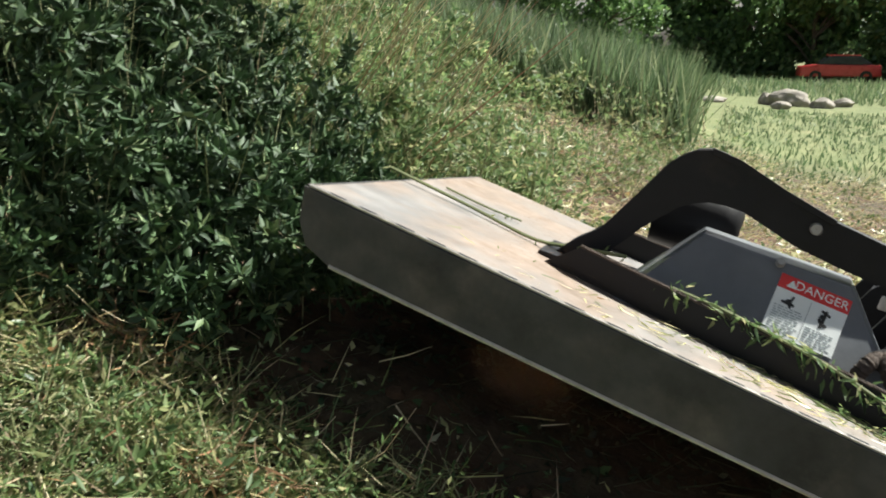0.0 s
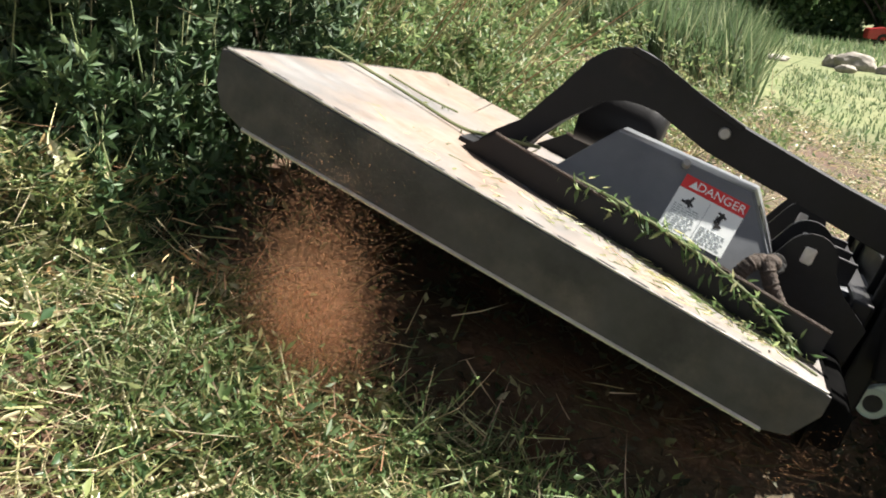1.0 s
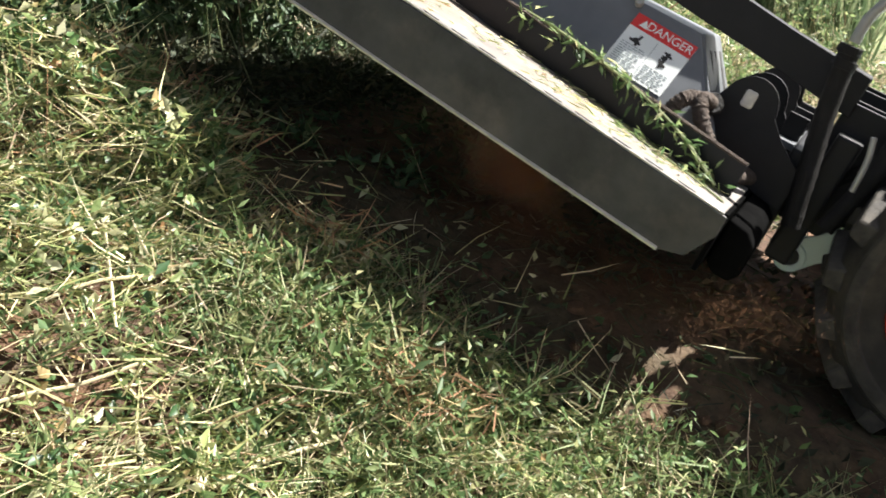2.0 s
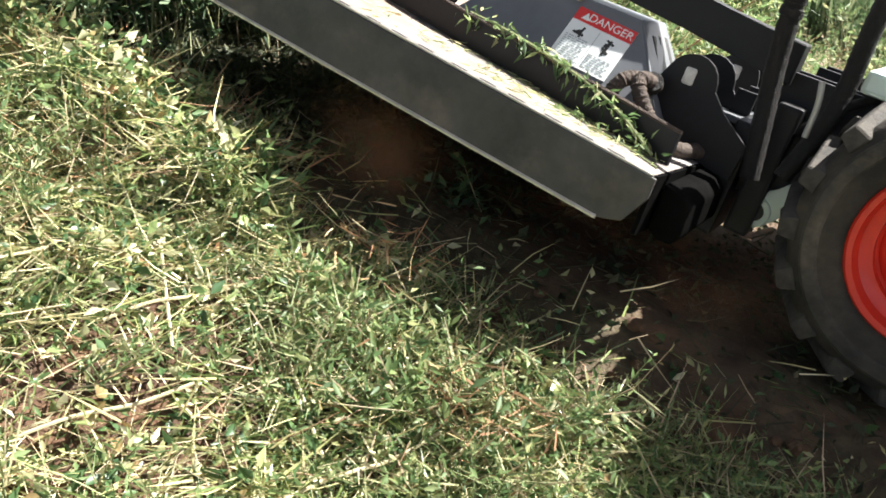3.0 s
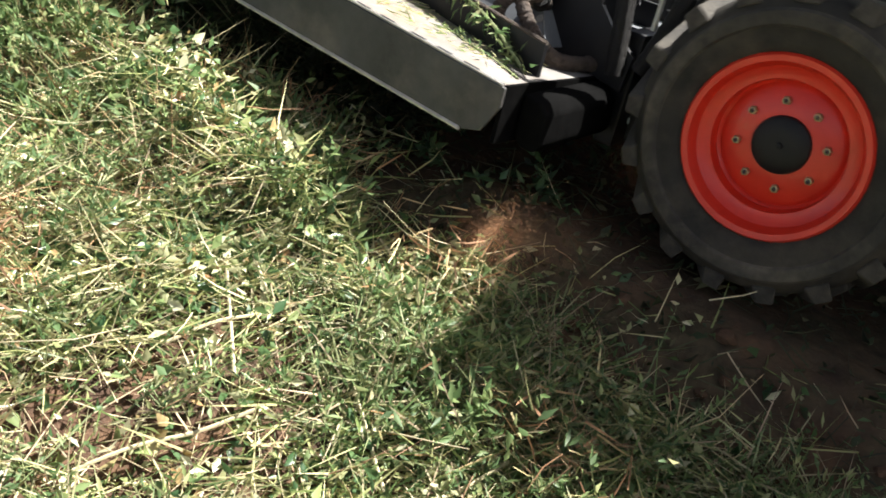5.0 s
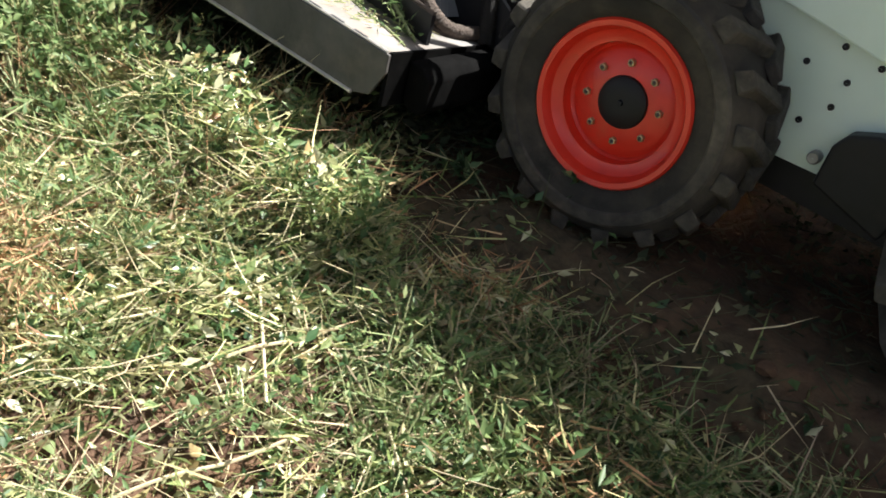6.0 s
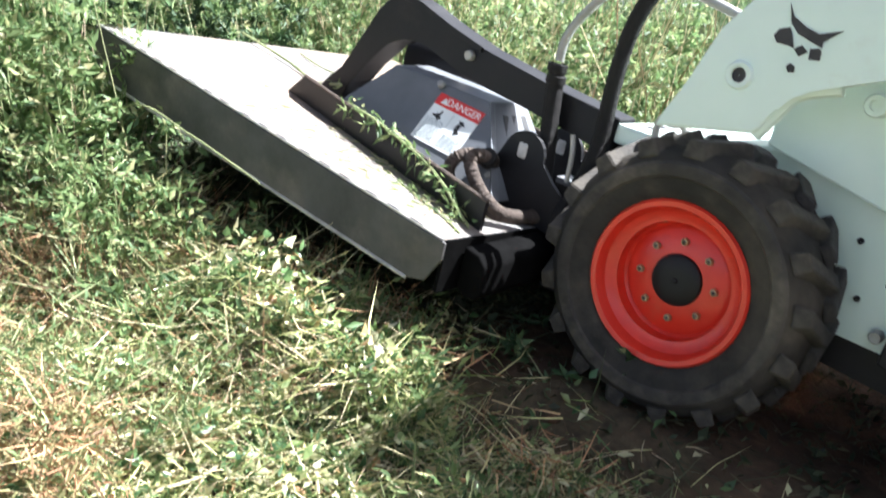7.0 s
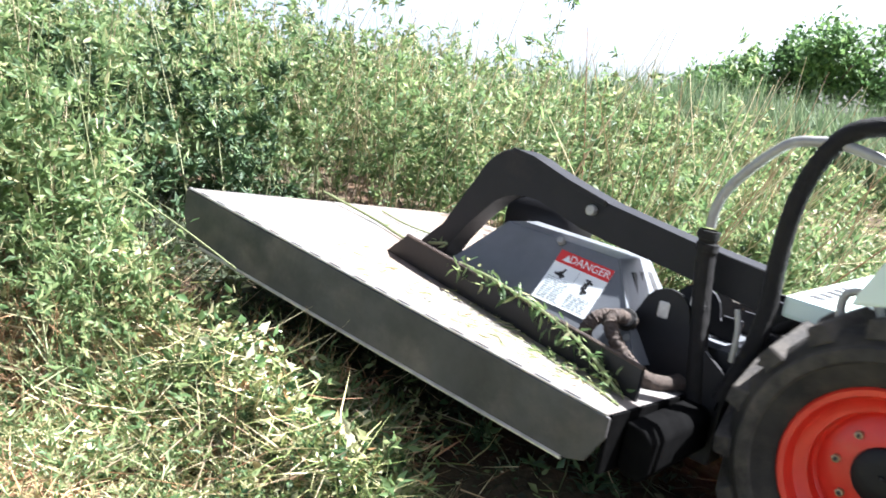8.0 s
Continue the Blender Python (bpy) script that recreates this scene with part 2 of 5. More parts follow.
M_DUST = bpy.data.materials.new("red_dust")
M_DUST.use_nodes = True
_nt = M_DUST.node_tree
_nt.nodes["Principled BSDF"].inputs["Base Color"].default_value = (0.66, 0.36, 0.195, 1)
_nt.nodes["Principled BSDF"].inputs["Roughness"].default_value = 1.0
_tl = _nt.nodes.new("ShaderNodeBsdfTranslucent")
_tl.inputs["Color"].default_value = (0.66, 0.36, 0.195, 1)
_tp = _nt.nodes.new("ShaderNodeBsdfTransparent")
_m1 = _nt.nodes.new("ShaderNodeMixShader")
_m1.inputs[0].default_value = 0.5
_nt.links.new(_nt.nodes["Principled BSDF"].outputs[0], _m1.inputs[1])
_nt.links.new(_tl.outputs[0], _m1.inputs[2])
_m2 = _nt.nodes.new("ShaderNodeMixShader")
_m2.inputs[0].default_value = 0.36
_nt.links.new(_tp.outputs[0], _m2.inputs[1])
_nt.links.new(_m1.outputs[0], _m2.inputs[2])
_nt.links.new(_m2.outputs[0], _nt.nodes["Material Output"].inputs["Surface"])


# ---- mesh helpers ----
def part(name, bm, material, parent=None, label="", smooth=False):
    me = bpy.data.meshes.new(name)
    bmesh.ops.recalc_face_normals(bm, faces=bm.faces)
    for e in bm.edges:
        e.smooth = not (e.is_manifold and e.calc_face_angle(0) > 0.7)
    bm.to_mesh(me)
    bm.free()
    me.materials.append(material)
    if smooth:
        for p in me.polygons:
            p.use_smooth = True
    ob = new(name, me)
    if parent:
        ob.parent = parent
    if label:
        tagged(ob, label)
    return ob


def box(bm, a, b, bevel=0.0, m=None):
    """A box between two corners, bevelled, moved by m."""
    c = [(x + y) / 2 for x, y in zip(a, b)]
    s = [abs(y - x) for x, y in zip(a, b)]
    g = bmesh.ops.create_cube(bm, size=1, matrix=Matrix.Translation(c) @ Matrix.Diagonal((*s, 1)))
    if bevel:
        es = list({e for v in g["verts"] for e in v.link_edges})
        r = bmesh.ops.bevel(bm, geom=es, offset=bevel, segments=2, affect="EDGES", profile=0.6)
        vs = list({v for f in r["faces"] for v in f.verts} | {v for v in g["verts"] if v.is_valid})
    else:
        vs = g["verts"]
    if m is not None:
        bmesh.ops.transform(bm, matrix=m, verts=vs)
    return bm


def lathe(bm, profile, n=48, close=False):
    """Turn (radius, y) pairs about the y axis."""
    rings = []
    for r, y in profile:
        rings.append([bm.verts.new((r * math.sin(2 * math.pi * i / n), y, r * math.cos(2 * math.pi * i / n))) for i in range(n)])
    pairs = list(zip(rings, rings[1:])) + ([(rings[-1], rings[0])] if close else [])
    for a, b in pairs:
        for i in range(n):
            bm.faces.new((a[i], a[(i + 1) % n], b[(i + 1) % n], b[i]))
    return bm, rings


def prism(bm, outline, y0, y1):
    """An outline in x, z pulled through from y0 to y1; front outline may lean by giving (x, z)."""
    a = [bm.verts.new((x, y0, z)) for x, z in outline]
    b = [bm.verts.new((x, y1, z)) for x, z in outline]
    bm.faces.new(a)
    bm.faces.new(list(reversed(b)))
    for i in range(len(a)):
        j = (i + 1) % len(a)
        bm.faces.new((a[i], b[i], b[j], a[j]))
    return bm


def hexa(bm, pts):
    """Eight corners: four below, four above, in the same order."""
    v = [bm.verts.new(p) for p in pts]
    for f in ((0, 3, 2, 1), (4, 5, 6, 7), (0, 1, 5, 4), (1, 2, 6, 5), (2, 3, 7, 6), (3, 0, 4, 7)):
        bm.faces.new([v[i] for i in f])
    return bm


def bevelled(bm, w, seg=2):
    bmesh.ops.bevel(bm, geom=list(bm.edges), offset=w, segments=seg, affect="EDGES", profile=0.6)
    return bm


def tube(bm, pts, r, n=10, wobble=0.0):
    """A round tube along points, smoothed by Catmull-Rom."""
    pts = [Vector(p) for p in pts]
    path = []
    for i in range(len(pts) - 1):
        p0, p1, p2, p3 = pts[max(i - 1, 0)], pts[i], pts[i + 1], pts[min(i + 2, len(pts) - 1)]
        for k in range(10):
            t = k / 10
            path.append(0.5 * ((2 * p1) + (p2 - p0) * t + (2 * p0 - 5 * p1 + 4 * p2 - p3) * t * t + (3 * p1 - p0 - 3 * p2 + p3) * t ** 3))
    path.append(pts[-1])
    rings, side = [], None
    for i, p in enumerate(path):
        d = (path[min(i + 1, len(path) - 1)] - path[max(i - 1, 0)]).normalized()
        if side is None:
            side = d.orthogonal().normalized()
        side = (side - d * side.dot(d)).normalized()
        up = d.cross(side)
        rr = r * (1 + wobble * math.sin(i * 2.6))
        rings.append([bm.verts.new(p + rr * (side * math.cos(a) + up * math.sin(a))) for a in (2 * math.pi * k / n for k in range(n))])
    for a, b in zip(rings, rings[1:]):
        for i in range(n):
            bm.faces.new((a[i], a[(i + 1) % n], b[(i + 1) % n], b[i]))
    bm.faces.new(rings[0])
    bm.faces.new(list(reversed(rings[-1])))
    return bm


def from_arrays(name, verts, faces, material, smooth=False):
    """One mesh from arrays of vertices and of faces (all triangles or all quads)."""
    me = bpy.data.meshes.new(name)
    k = faces.shape[1]
    me.vertices.add(len(verts))
    me.vertices.foreach_set("co", verts.astype(np.float32).ravel())
    me.loops.add(faces.size)
    me.loops.foreach_set("vertex_index", faces.astype(np.int32).ravel())
    me.polygons.add(len(faces))
    me.polygons.foreach_set("loop_start", np.arange(0, faces.size, k, dtype=np.int32))
    me.polygons.foreach_set("loop_total", np.full(len(faces), k, dtype=np.int32))
    if smooth:
        me.polygons.foreach_set("use_smooth", np.ones(len(faces), dtype=bool))
    me.update(calc_edges=True)
    me.validate()
    me.materials.append(material)
    return new(name, me)


def unit(v):
    return v / (np.linalg.norm(v, axis=-1, keepdims=True) + 1e-9)


def leaves_arrays(base, way, length, width, rng, fold=0.25):
    """Folded pointed leaves: arrays of vertices (n*5) and triangles (n*4)."""
    n = len(base)
    way = unit(way)
    side = unit(np.cross(way, rng.normal(size=(n, 3))))
    up = np.cross(side, way)
    L, Wd = length[:, None], width[:, None]
    mid = base + way * L * 0.45 - up * L * 0.04
    tip = base + way * L - up * L * rng.uniform(0.0, 0.25, (n, 1))
    v = np.stack([base, mid + side * Wd / 2 + up * Wd * fold, mid, mid - side * Wd / 2 + up * Wd * fold, tip], 1).reshape(-1, 3)
    f = np.array([[0, 2, 1], [0, 3, 2], [1, 2, 4], [2, 3, 4]])
    return v, (np.arange(n)[:, None, None] * 5 + f[None]).reshape(-1, 3)


def strips_arrays(base, way, length, width, rng, bend=0.2, flat=False):
    """Thin bent stalks of three sides, or flat blades, in two stretches tapering to the tip."""
    n = len(base)
    way = unit(way)
    side = unit(np.cross(way, rng.normal(size=(n, 3))))
    up = np.cross(side, way)
    L, Wd = length[:, None], width[:, None]
    b = rng.uniform(-bend, bend, (n, 1))
    mid = base + way * L * 0.5 + up * L * b * 0.3
    tip = base + way * L + up * L * b
    if flat:
        v = np.stack([base - side * Wd / 2, base + side * Wd / 2, mid - side * Wd * 0.45, mid + side * Wd * 0.45, tip], 1).reshape(-1, 3)
        f = np.array([[0, 1, 3], [0, 3, 2], [2, 3, 4]])
        return v, (np.arange(n)[:, None, None] * 5 + f[None]).reshape(-1, 3)
    ring = [side * 0.5, -side * 0.25 + up * 0.43, -side * 0.25 - up * 0.43]
    v = np.stack([base + r * Wd for r in ring] + [mid + r * Wd * 0.85 for r in ring] + [tip + r * Wd * 0.45 for r in ring], 1).reshape(-1, 3)
    f = []
    for a in (0, 3):
        for i in range(3):
            j = (i + 1) % 3
            f += [[a + i, a + j, a + 3 + j], [a + i, a + 3 + j, a + 3 + i]]
    f = np.array(f)
    return v, (np.arange(n)[:, None, None] * 9 + f[None]).reshape(-1, 3)


def joined(arrays):
    vs, fs, k = [], [], 0
    for v, f in arrays:
        vs.append(v)
        fs.append(f + k)
        k += len(v)
    return np.concatenate(vs), np.concatenate(fs)


# ---- ground ----
def smooth01(t):
    t = np.clip(t, 0, 1)
    return t * t * (3 - 2 * t)


def ground_z(x, y):
    """Height of the slope: it climbs towards -x, dips towards the near side, and runs out into a level meadow."""
    x, y = np.asarray(x, float), np.asarray(y, float)
    xs = np.where(x < -3, -3 - 4 * (1 - np.exp((x + 3) / 4)), np.where(x > 2.2, 2.2 + 1.2 * (1 - np.exp(-(x - 2.2) / 1.2)), x))
    ys = np.where(y > 4, 4 + 2 * (1 - np.exp(-(y - 4) / 2)), y)
    far = smooth01((y - 9) / 14)
    z = -0.299 * xs * (1 - 0.75 * far) - 0.07 * np.maximum(ys, -0.1) - 0.35 * far
    near = np.clip(-(y + 0.1), 0, 2.2)
    z = z - 0.2 * near - 0.05 * smooth01((x + 0.6) / 0.9) * smooth01((-y - 0.06) / 0.35)
    z = z - 0.09 * smooth01((-x - 0.4) / 1.5) * -1 * smooth01((-y - 0.1) / 0.6)
    bumps = 0.03 * np.sin(2.3 * x + 0.7 * y) * np.sin(1.9 * y - 0.4 * x) + 0.012 * np.sin(7.1 * x + 2) * np.sin(6.3 * y + 1)
    track = smooth01((y + 0.35) / 0.3) * smooth01((1.7 - y) / 0.3) * smooth01((x + 0.8) / 0.5) * smooth01((4.0 - x) / 0.5)
    return z + bumps * (1 - track)


def axis_steps(lo, hi, fine_lo, fine_hi, fine, grow=1.18):
    a = list(np.arange(fine_lo, fine_hi + fine / 2, fine))
    s = fine
    while a[-1] < hi:
        s *= grow
        a.append(a[-1] + s)
    s = fine
    while a[0] > lo:
        s *= grow
        a.insert(0, a[0] - s)
    return np.array(a)


gx, gy = axis_steps(-900, 900, -4, 4, 0.06), axis_steps(-60, 1500, -3.2, 4, 0.06)
X, Y = np.meshgrid(gx, gy)
rng = np.random.default_rng(3)
Z = ground_z(X, Y) + rng.normal(0, 0.006, X.shape) * (np.abs(X) < 6) * (Y < 8)
nx, ny = len(gx), len(gy)
idx = np.arange(nx * ny).reshape(ny, nx)
quads = np.stack([idx[:-1, :-1], idx[:-1, 1:], idx[1:, 1:], idx[1:, :-1]], -1).reshape(-1, 4)
ground = from_arrays("ground", np.stack([X, Y, Z], -1).reshape(-1, 3), quads, M_SOIL, True)
tagged(ground, "sloping red-brown soil and mown meadow ground", "ground", kind="structure")


def scatter(n, x0, x1, y0, y1, rng, keep=None):
    p = np.stack([rng.uniform(x0, x1, n), rng.uniform(y0, y1, n)], 1)
    if keep is not None:
        p = p[keep(p[:, 0], p[:, 1])]
    return p


def on_ground(p, lift):
    return np.c_[p, ground_z(p[:, 0], p[:, 1]) + lift]


def flatways(n, rng, rise=0.25):
    a = rng.uniform(0, 2 * np.pi, n)
    return np.c_[np.cos(a), np.sin(a), rng.normal(0, rise, n)]


# ---- brush cutter ----
def deck_z(x, y):
    return 0.3084 / 0.995 - 0.0905 * x - 0.0462 * y


def empty(name, label, category, group=""):
    return tagged(new(name), label, category, group)


FRONT, REAR, LEFT, RIGHT = -2.235, -0.54, -0.360, 1.28


def brush_cutter():
    thing = empty("brush_cutter", "black steel rotary brush cutter with a dusty worn deck", "brush cutter")
    bm = bmesh.new()
    hx = [(FRONT, LEFT), (REAR, LEFT), (REAR, RIGHT), (FRONT, RIGHT)]
    hexa(bm, [(x, y, deck_z(x, y) - 0.012) for x, y in hx] + [(x, y, deck_z(x, y)) for x, y in hx])
    bmesh.ops.subdivide_edges(bm, edges=list(bm.edges), cuts=6, use_grid_fill=True)
    rng_d = random.Random(4)
    for v in bm.verts:
        if FRONT + 0.05 < v.co.x < REAR - 0.05 and LEFT + 0.05 < v.co.y < RIGHT - 0.05:
            v.co.z += rng_d.uniform(-0.003, 0.002)
    deck = part("deck", bm, M_DECK, thing, "sunlit worn deck plate, rusty and dusty")
    for name, y0, y1 in (("side_plate", LEFT - 0.012, LEFT - 0.001), ("side_plate", RIGHT + 0.001, RIGHT + 0.012)):
        bm = bmesh.new()
        zt = lambda x: deck_z(x, y0) - 0.004
        prism(bm, [(FRONT - 0.012, zt(FRONT)), (FRONT - 0.004, zt(FRONT) - 0.09), (FRONT + 0.03, zt(FRONT) - 0.15), (FRONT + 0.11, zt(FRONT) - 0.182), (REAR - 0.09, zt(REAR) - 0.142), (REAR - 0.03, zt(REAR) - 0.125), (REAR + 0.01, zt(REAR) - 0.05), (REAR + 0.01, zt(REAR))], y0, y1)
        bevelled(bm, 0.003)
        part(name, bm, M_SIDE, thing, "scuffed dark side plate")
    # worn lower lip and deck edge
    bm = bmesh.new()
    tube(bm, [(FRONT + 0.11, LEFT - 0.012, deck_z(FRONT, LEFT) - 0.184), (-1.4, LEFT - 0.012, deck_z(-1.4, LEFT) - 0.166), (REAR - 0.09, LEFT - 0.012, deck_z(REAR, LEFT) - 0.145)], 0.006, 6)
    part("lower_lip", bm, M_EDGE, thing, "bare worn lower edge")
    bm = bmesh.new()
    tube(bm, [(FRONT, LEFT - 0.004, deck_z(FRONT, LEFT) + 0.001), (-1.4, LEFT - 0.004, deck_z(-1.4, LEFT) + 0.001), (REAR, LEFT - 0.004, deck_z(REAR, LEFT) + 0.001)], 0.005, 6)
    part("deck_edge", bm, M_EDGE, thing, "bare shiny deck edge")
    k = 0
    x = FRONT + 0.06
    while x < REAR - 0.06:
        bm = bmesh.new()
        box(bm, (0, -0.0035, -0.0015), (0.05, 0.0035, 0.0015), 0.0008)
        o = part("slot", bm, M_INK, thing)
        o.matrix_basis = pose(x, LEFT - 0.003, deck_z(x, LEFT) + 0.0045, 0, math.degrees(math.atan(0.0905)), 0)
        x += 0.088 + 0.02 * (k % 3 == 1)
        k += 1
    bm = bmesh.new()
    hexa(bm, [(FRONT - 0.012, LEFT + 0.002, deck_z(FRONT, LEFT) - 0.06), (FRONT - 0.002, LEFT + 0.002, deck_z(FRONT, LEFT) - 0.06), (FRONT - 0.002, RIGHT - 0.002, deck_z(FRONT, RIGHT) - 0.06), (FRONT - 0.012, RIGHT - 0.002, deck_z(FRONT, RIGHT) - 0.06),
              (FRONT - 0.012, LEFT + 0.002, deck_z(FRONT, LEFT)), (FRONT - 0.002, LEFT + 0.002, deck_z(FRONT, LEFT)), (FRONT - 0.002, RIGHT - 0.002, deck_z(FRONT, RIGHT)), (FRONT - 0.012, RIGHT - 0.002, deck_z(FRONT, RIGHT))])
    part("front_lip", bm, M_SIDE, thing)
    bm = bmesh.new()
    hexa(bm, [(REAR - 0.002, LEFT + 0.002, deck_z(REAR, LEFT) - 0.15), (REAR + 0.01, LEFT + 0.002, deck_z(REAR, LEFT) - 0.15), (REAR + 0.01, RIGHT - 0.002, deck_z(REAR, RIGHT) - 0.15), (REAR - 0.002, RIGHT - 0.002, deck_z(REAR, RIGHT) - 0.15),
              (REAR - 0.002, LEFT + 0.002, deck_z(REAR, LEFT)), (REAR + 0.01, LEFT + 0.002, deck_z(REAR, LEFT)), (REAR + 0.01, RIGHT - 0.002, deck_z(REAR, RIGHT)), (REAR - 0.002, RIGHT - 0.002, deck_z(REAR, RIGHT))])
    # near-black replaces the shade that the lift arms throw on this plate
    part("rear_plate", bm, M_FLAP, thing)
    # long slanting rails on the deck
    for s in (0, 1):
        bm = bmesh.new()
        a, b = ((-1.66, 0.06), (-0.56, -0.17)) if s == 0 else ((-1.62, 0.86), (-0.56, 1.05))
        d = Vector((b[0] - a[0], b[1] - a[1], 0)).normalized()
        nrm = Vector((-d.y, d.x, 0)) * 0.006
        h0, h1 = 0.075, 0.085
        lo = [Vector((a[0], a[1], deck_z(*a) + 0.001)), Vector((b[0], b[1], deck_z(*b) + 0.001))]
        k = [lo[0], lo[0] + d * 0.09 + Vector((0, 0, h0)), lo[1] + Vector((0, 0, h1)), lo[1]]
        f = [bm.verts.new(p - nrm) for p in k]
        g = [bm.verts.new(p + nrm) for p in k]
        bm.faces.new(f), bm.faces.new(list(reversed(g)))
        for i in range(4):
            bm.faces.new((f[i], g[i], g[(i + 1) % 4], f[(i + 1) % 4]))
        rail = part("rail", bm, M_BLACK, thing, "dark stiffening rail with a rusty bare top")
        bm = bmesh.new()
        tube(bm, [k[1] + Vector((0, 0, 0.003)), (k[1] + k[2]) / 2 + Vector((0, 0, 0.003)), k[2] + Vector((0, 0, 0.003))], 0.007, 6)
        part("rail_top", bm, M_SLEEVE, rail)
    # foot plate of the guard bar
    bm = bmesh.new()
    box(bm, (-1.70, 0.13, deck_z(-1.6, 0.2) + 0.0), (-1.40, 0.36, deck_z(-1.6, 0.2) + 0.025), 0.004)
    part("foot_plate", bm, M_BLACK, thing)
    # bent guard bar over the motor
    outer = [(-1.66, 0.47), (-1.62, 0.52), (-1.55, 0.58), (-1.49, 0.70), (-1.43, 0.82), (-1.40, 0.855), (-1.365, 0.882), (-1.325, 0.895), (-1.285, 0.893), (-1.24, 0.882), (-1.19, 0.864), (-1.098, 0.838), (-0.95, 0.802), (-0.65, 0.758), (-0.42, 0.735)]
    inner = [(-0.42, 0.62), (-0.743, 0.668), (-0.90, 0.685), (-1.026, 0.704), (-1.13, 0.735), (-1.19, 0.752), (-1.24, 0.758), (-1.288, 0.752), (-1.33, 0.735), (-1.36, 0.71), (-1.44, 0.62), (-1.50, 0.54), (-1.53, 0.47)]
    bm = bmesh.new()
    prism(bm, outer + inner, 0.195, 0.30)
    bevelled(bm, 0.004, 1)
    bar = part("guard_bar", bm, M_BLACK, thing, "matte black bent steel guard bar")
    bm = bmesh.new()
    up_side = [(-1.325, 0.90), (-1.24, 0.888), (-1.098, 0.844), (-0.95, 0.808), (-0.955, 0.79), (-1.1, 0.826), (-1.24, 0.868), (-1.325, 0.88)]
    prism(bm, up_side, 0.183, 0.194)
    bevelled(bm, 0.002, 1)
    part("flange", bm, M_BLACK, bar)
    bm = bmesh.new()
    lathe(bm, [(0.001, 0.176), (0.014, 0.176), (0.017, 0.180), (0.017, 0.195)], 16)
    b = part("bolt", bm, M_CHROME, bar, smooth=True)
    b.location = (-0.995, 0, 0.769)
    # motor housing: a frustum with folded sides
    bm = bmesh.new()
    b0 = [(-1.45, -0.005, 0.425), (-0.66, 0.0, 0.40), (-0.645, 0.40, 0.385), (-1.45, 0.40, 0.43)]
    t0 = [(-1.27, 0.165, 0.665), (-0.86, 0.1676, 0.652), (-0.84, 0.35, 0.655), (-1.27, 0.35, 0.665)]
    hexa(bm, b0 + t0)
    bevelled(bm, 0.006)
    cover = part("motor_cover", bm, M_COVER, thing, "grey painted sheet-steel motor cover")
    # three slots in its rear slope
    for i in range(3):
        bm = bmesh.new()
        f0 = 0.36 + 0.21 * i
        a = Vector(b0[1]).lerp(Vector(b0[2]), f0)
        c = Vector(t0[1]).lerp(Vector(t0[2]), f0)
        u = (Vector(b0[2]) - Vector(b0[1])).normalized() * 0.013
        nn = (c - a).cross(u).normalized()
        nn = nn if nn.x > 0 else -nn
        p, q = a.lerp(c, 0.30), a.lerp(c, 0.86)
        hexa(bm, [p - u - nn * 0.002, p + u - nn * 0.002, q + u - nn * 0.002, q - u - nn * 0.002, p - u + nn * 0.003, p + u + nn * 0.003, q + u + nn * 0.003, q - u + nn * 0.003])
        part("vent", bm, M_INK, cover)
    bm = bmesh.new()
    e0, e1 = Vector(b0[1]), Vector(t0[1])
    w0, w1 = (Vector(b0[2]) - e0) * 0.10, (Vector(t0[2]) - e1) * 0.10
    out = Vector((0.006, -0.004, 0.004))
    hexa(bm, [e0 - out, e0 + w0 - out, e1 + w1 - out, e1 - out, e0 + out, e0 + w0 + out, e1 + w1 + out, e1 + out])
    bevelled(bm, 0.002, 1)
    part("corner_strip", bm, M_COVER, cover)
    for p in ((-1.053, 0.150, 0.655), (-1.10, 0.032, 0.47), (-0.72, 0.05, 0.46)):
        bm = bmesh.new()
        lathe(bm, [(0.001, -0.012), (0.010, -0.012), (0.013, -0.006), (0.013, 0.006)], 10)
        o = part("bolt", bm, M_CHROME, cover, smooth=True)
        o.matrix_basis = pose(*p, -32)
    # rounded black motor cap in front
    bm = bmesh.new()
    lathe(bm, [(0.001, -0.13), (0.07, -0.13), (0.10, -0.11), (0.115, -0.07), (0.115, 0.13), (0.001, 0.13)], 24)
    o = part("motor_cap", bm, M_BLACK, thing, smooth=True)
    o.matrix_basis = pose(-1.30, 0.50, 0.66, 0, 0, 90)
    # warning sticker, its own frame: x along, z up its slope
    tl, tr, bl, br = Vector((-1.042, 0.134, 0.642)), Vector((-0.851, 0.134, 0.625)), Vector((-1.052, 0.036, 0.491)), Vector((-0.861, 0.046, 0.479))
    ex = (tr - tl).normalized()
    ey = ((tl - bl) - ex * (tl - bl).dot(ex)).normalized()
    ez = ex.cross(ey)
    w, h = 0.192, 0.178
    # lies on the cover's face
    fa = (Vector(b0[1]) - Vector(b0[0])).cross(Vector(t0[0]) - Vector(b0[0])).normalized()
    fa = fa if fa.y < 0 else -fa
    org = bl - fa * ((bl - Vector(b0[0])).dot(fa)) + fa * 0.002
    ez = fa
    ex = (ex - ez * ex.dot(ez)).normalized()
    ey = ez.cross(ex)
    m = Matrix((ex, ey, ez)).transposed().to_4x4()
    m.translation = org

    def plate(name, x0, y0, x1, y1, z, mat, parent, label=""):
        bm = bmesh.new()
        box(bm, (x0, y0, z), (x1, y1, z + 0.0012))
        return part(name, bm, mat, parent, label)

    st = plate("warning_sticker", 0, 0, w, h, 0, M_PAPER, cover, "white warning sticker with a red DANGER band")
    st.matrix_basis = m
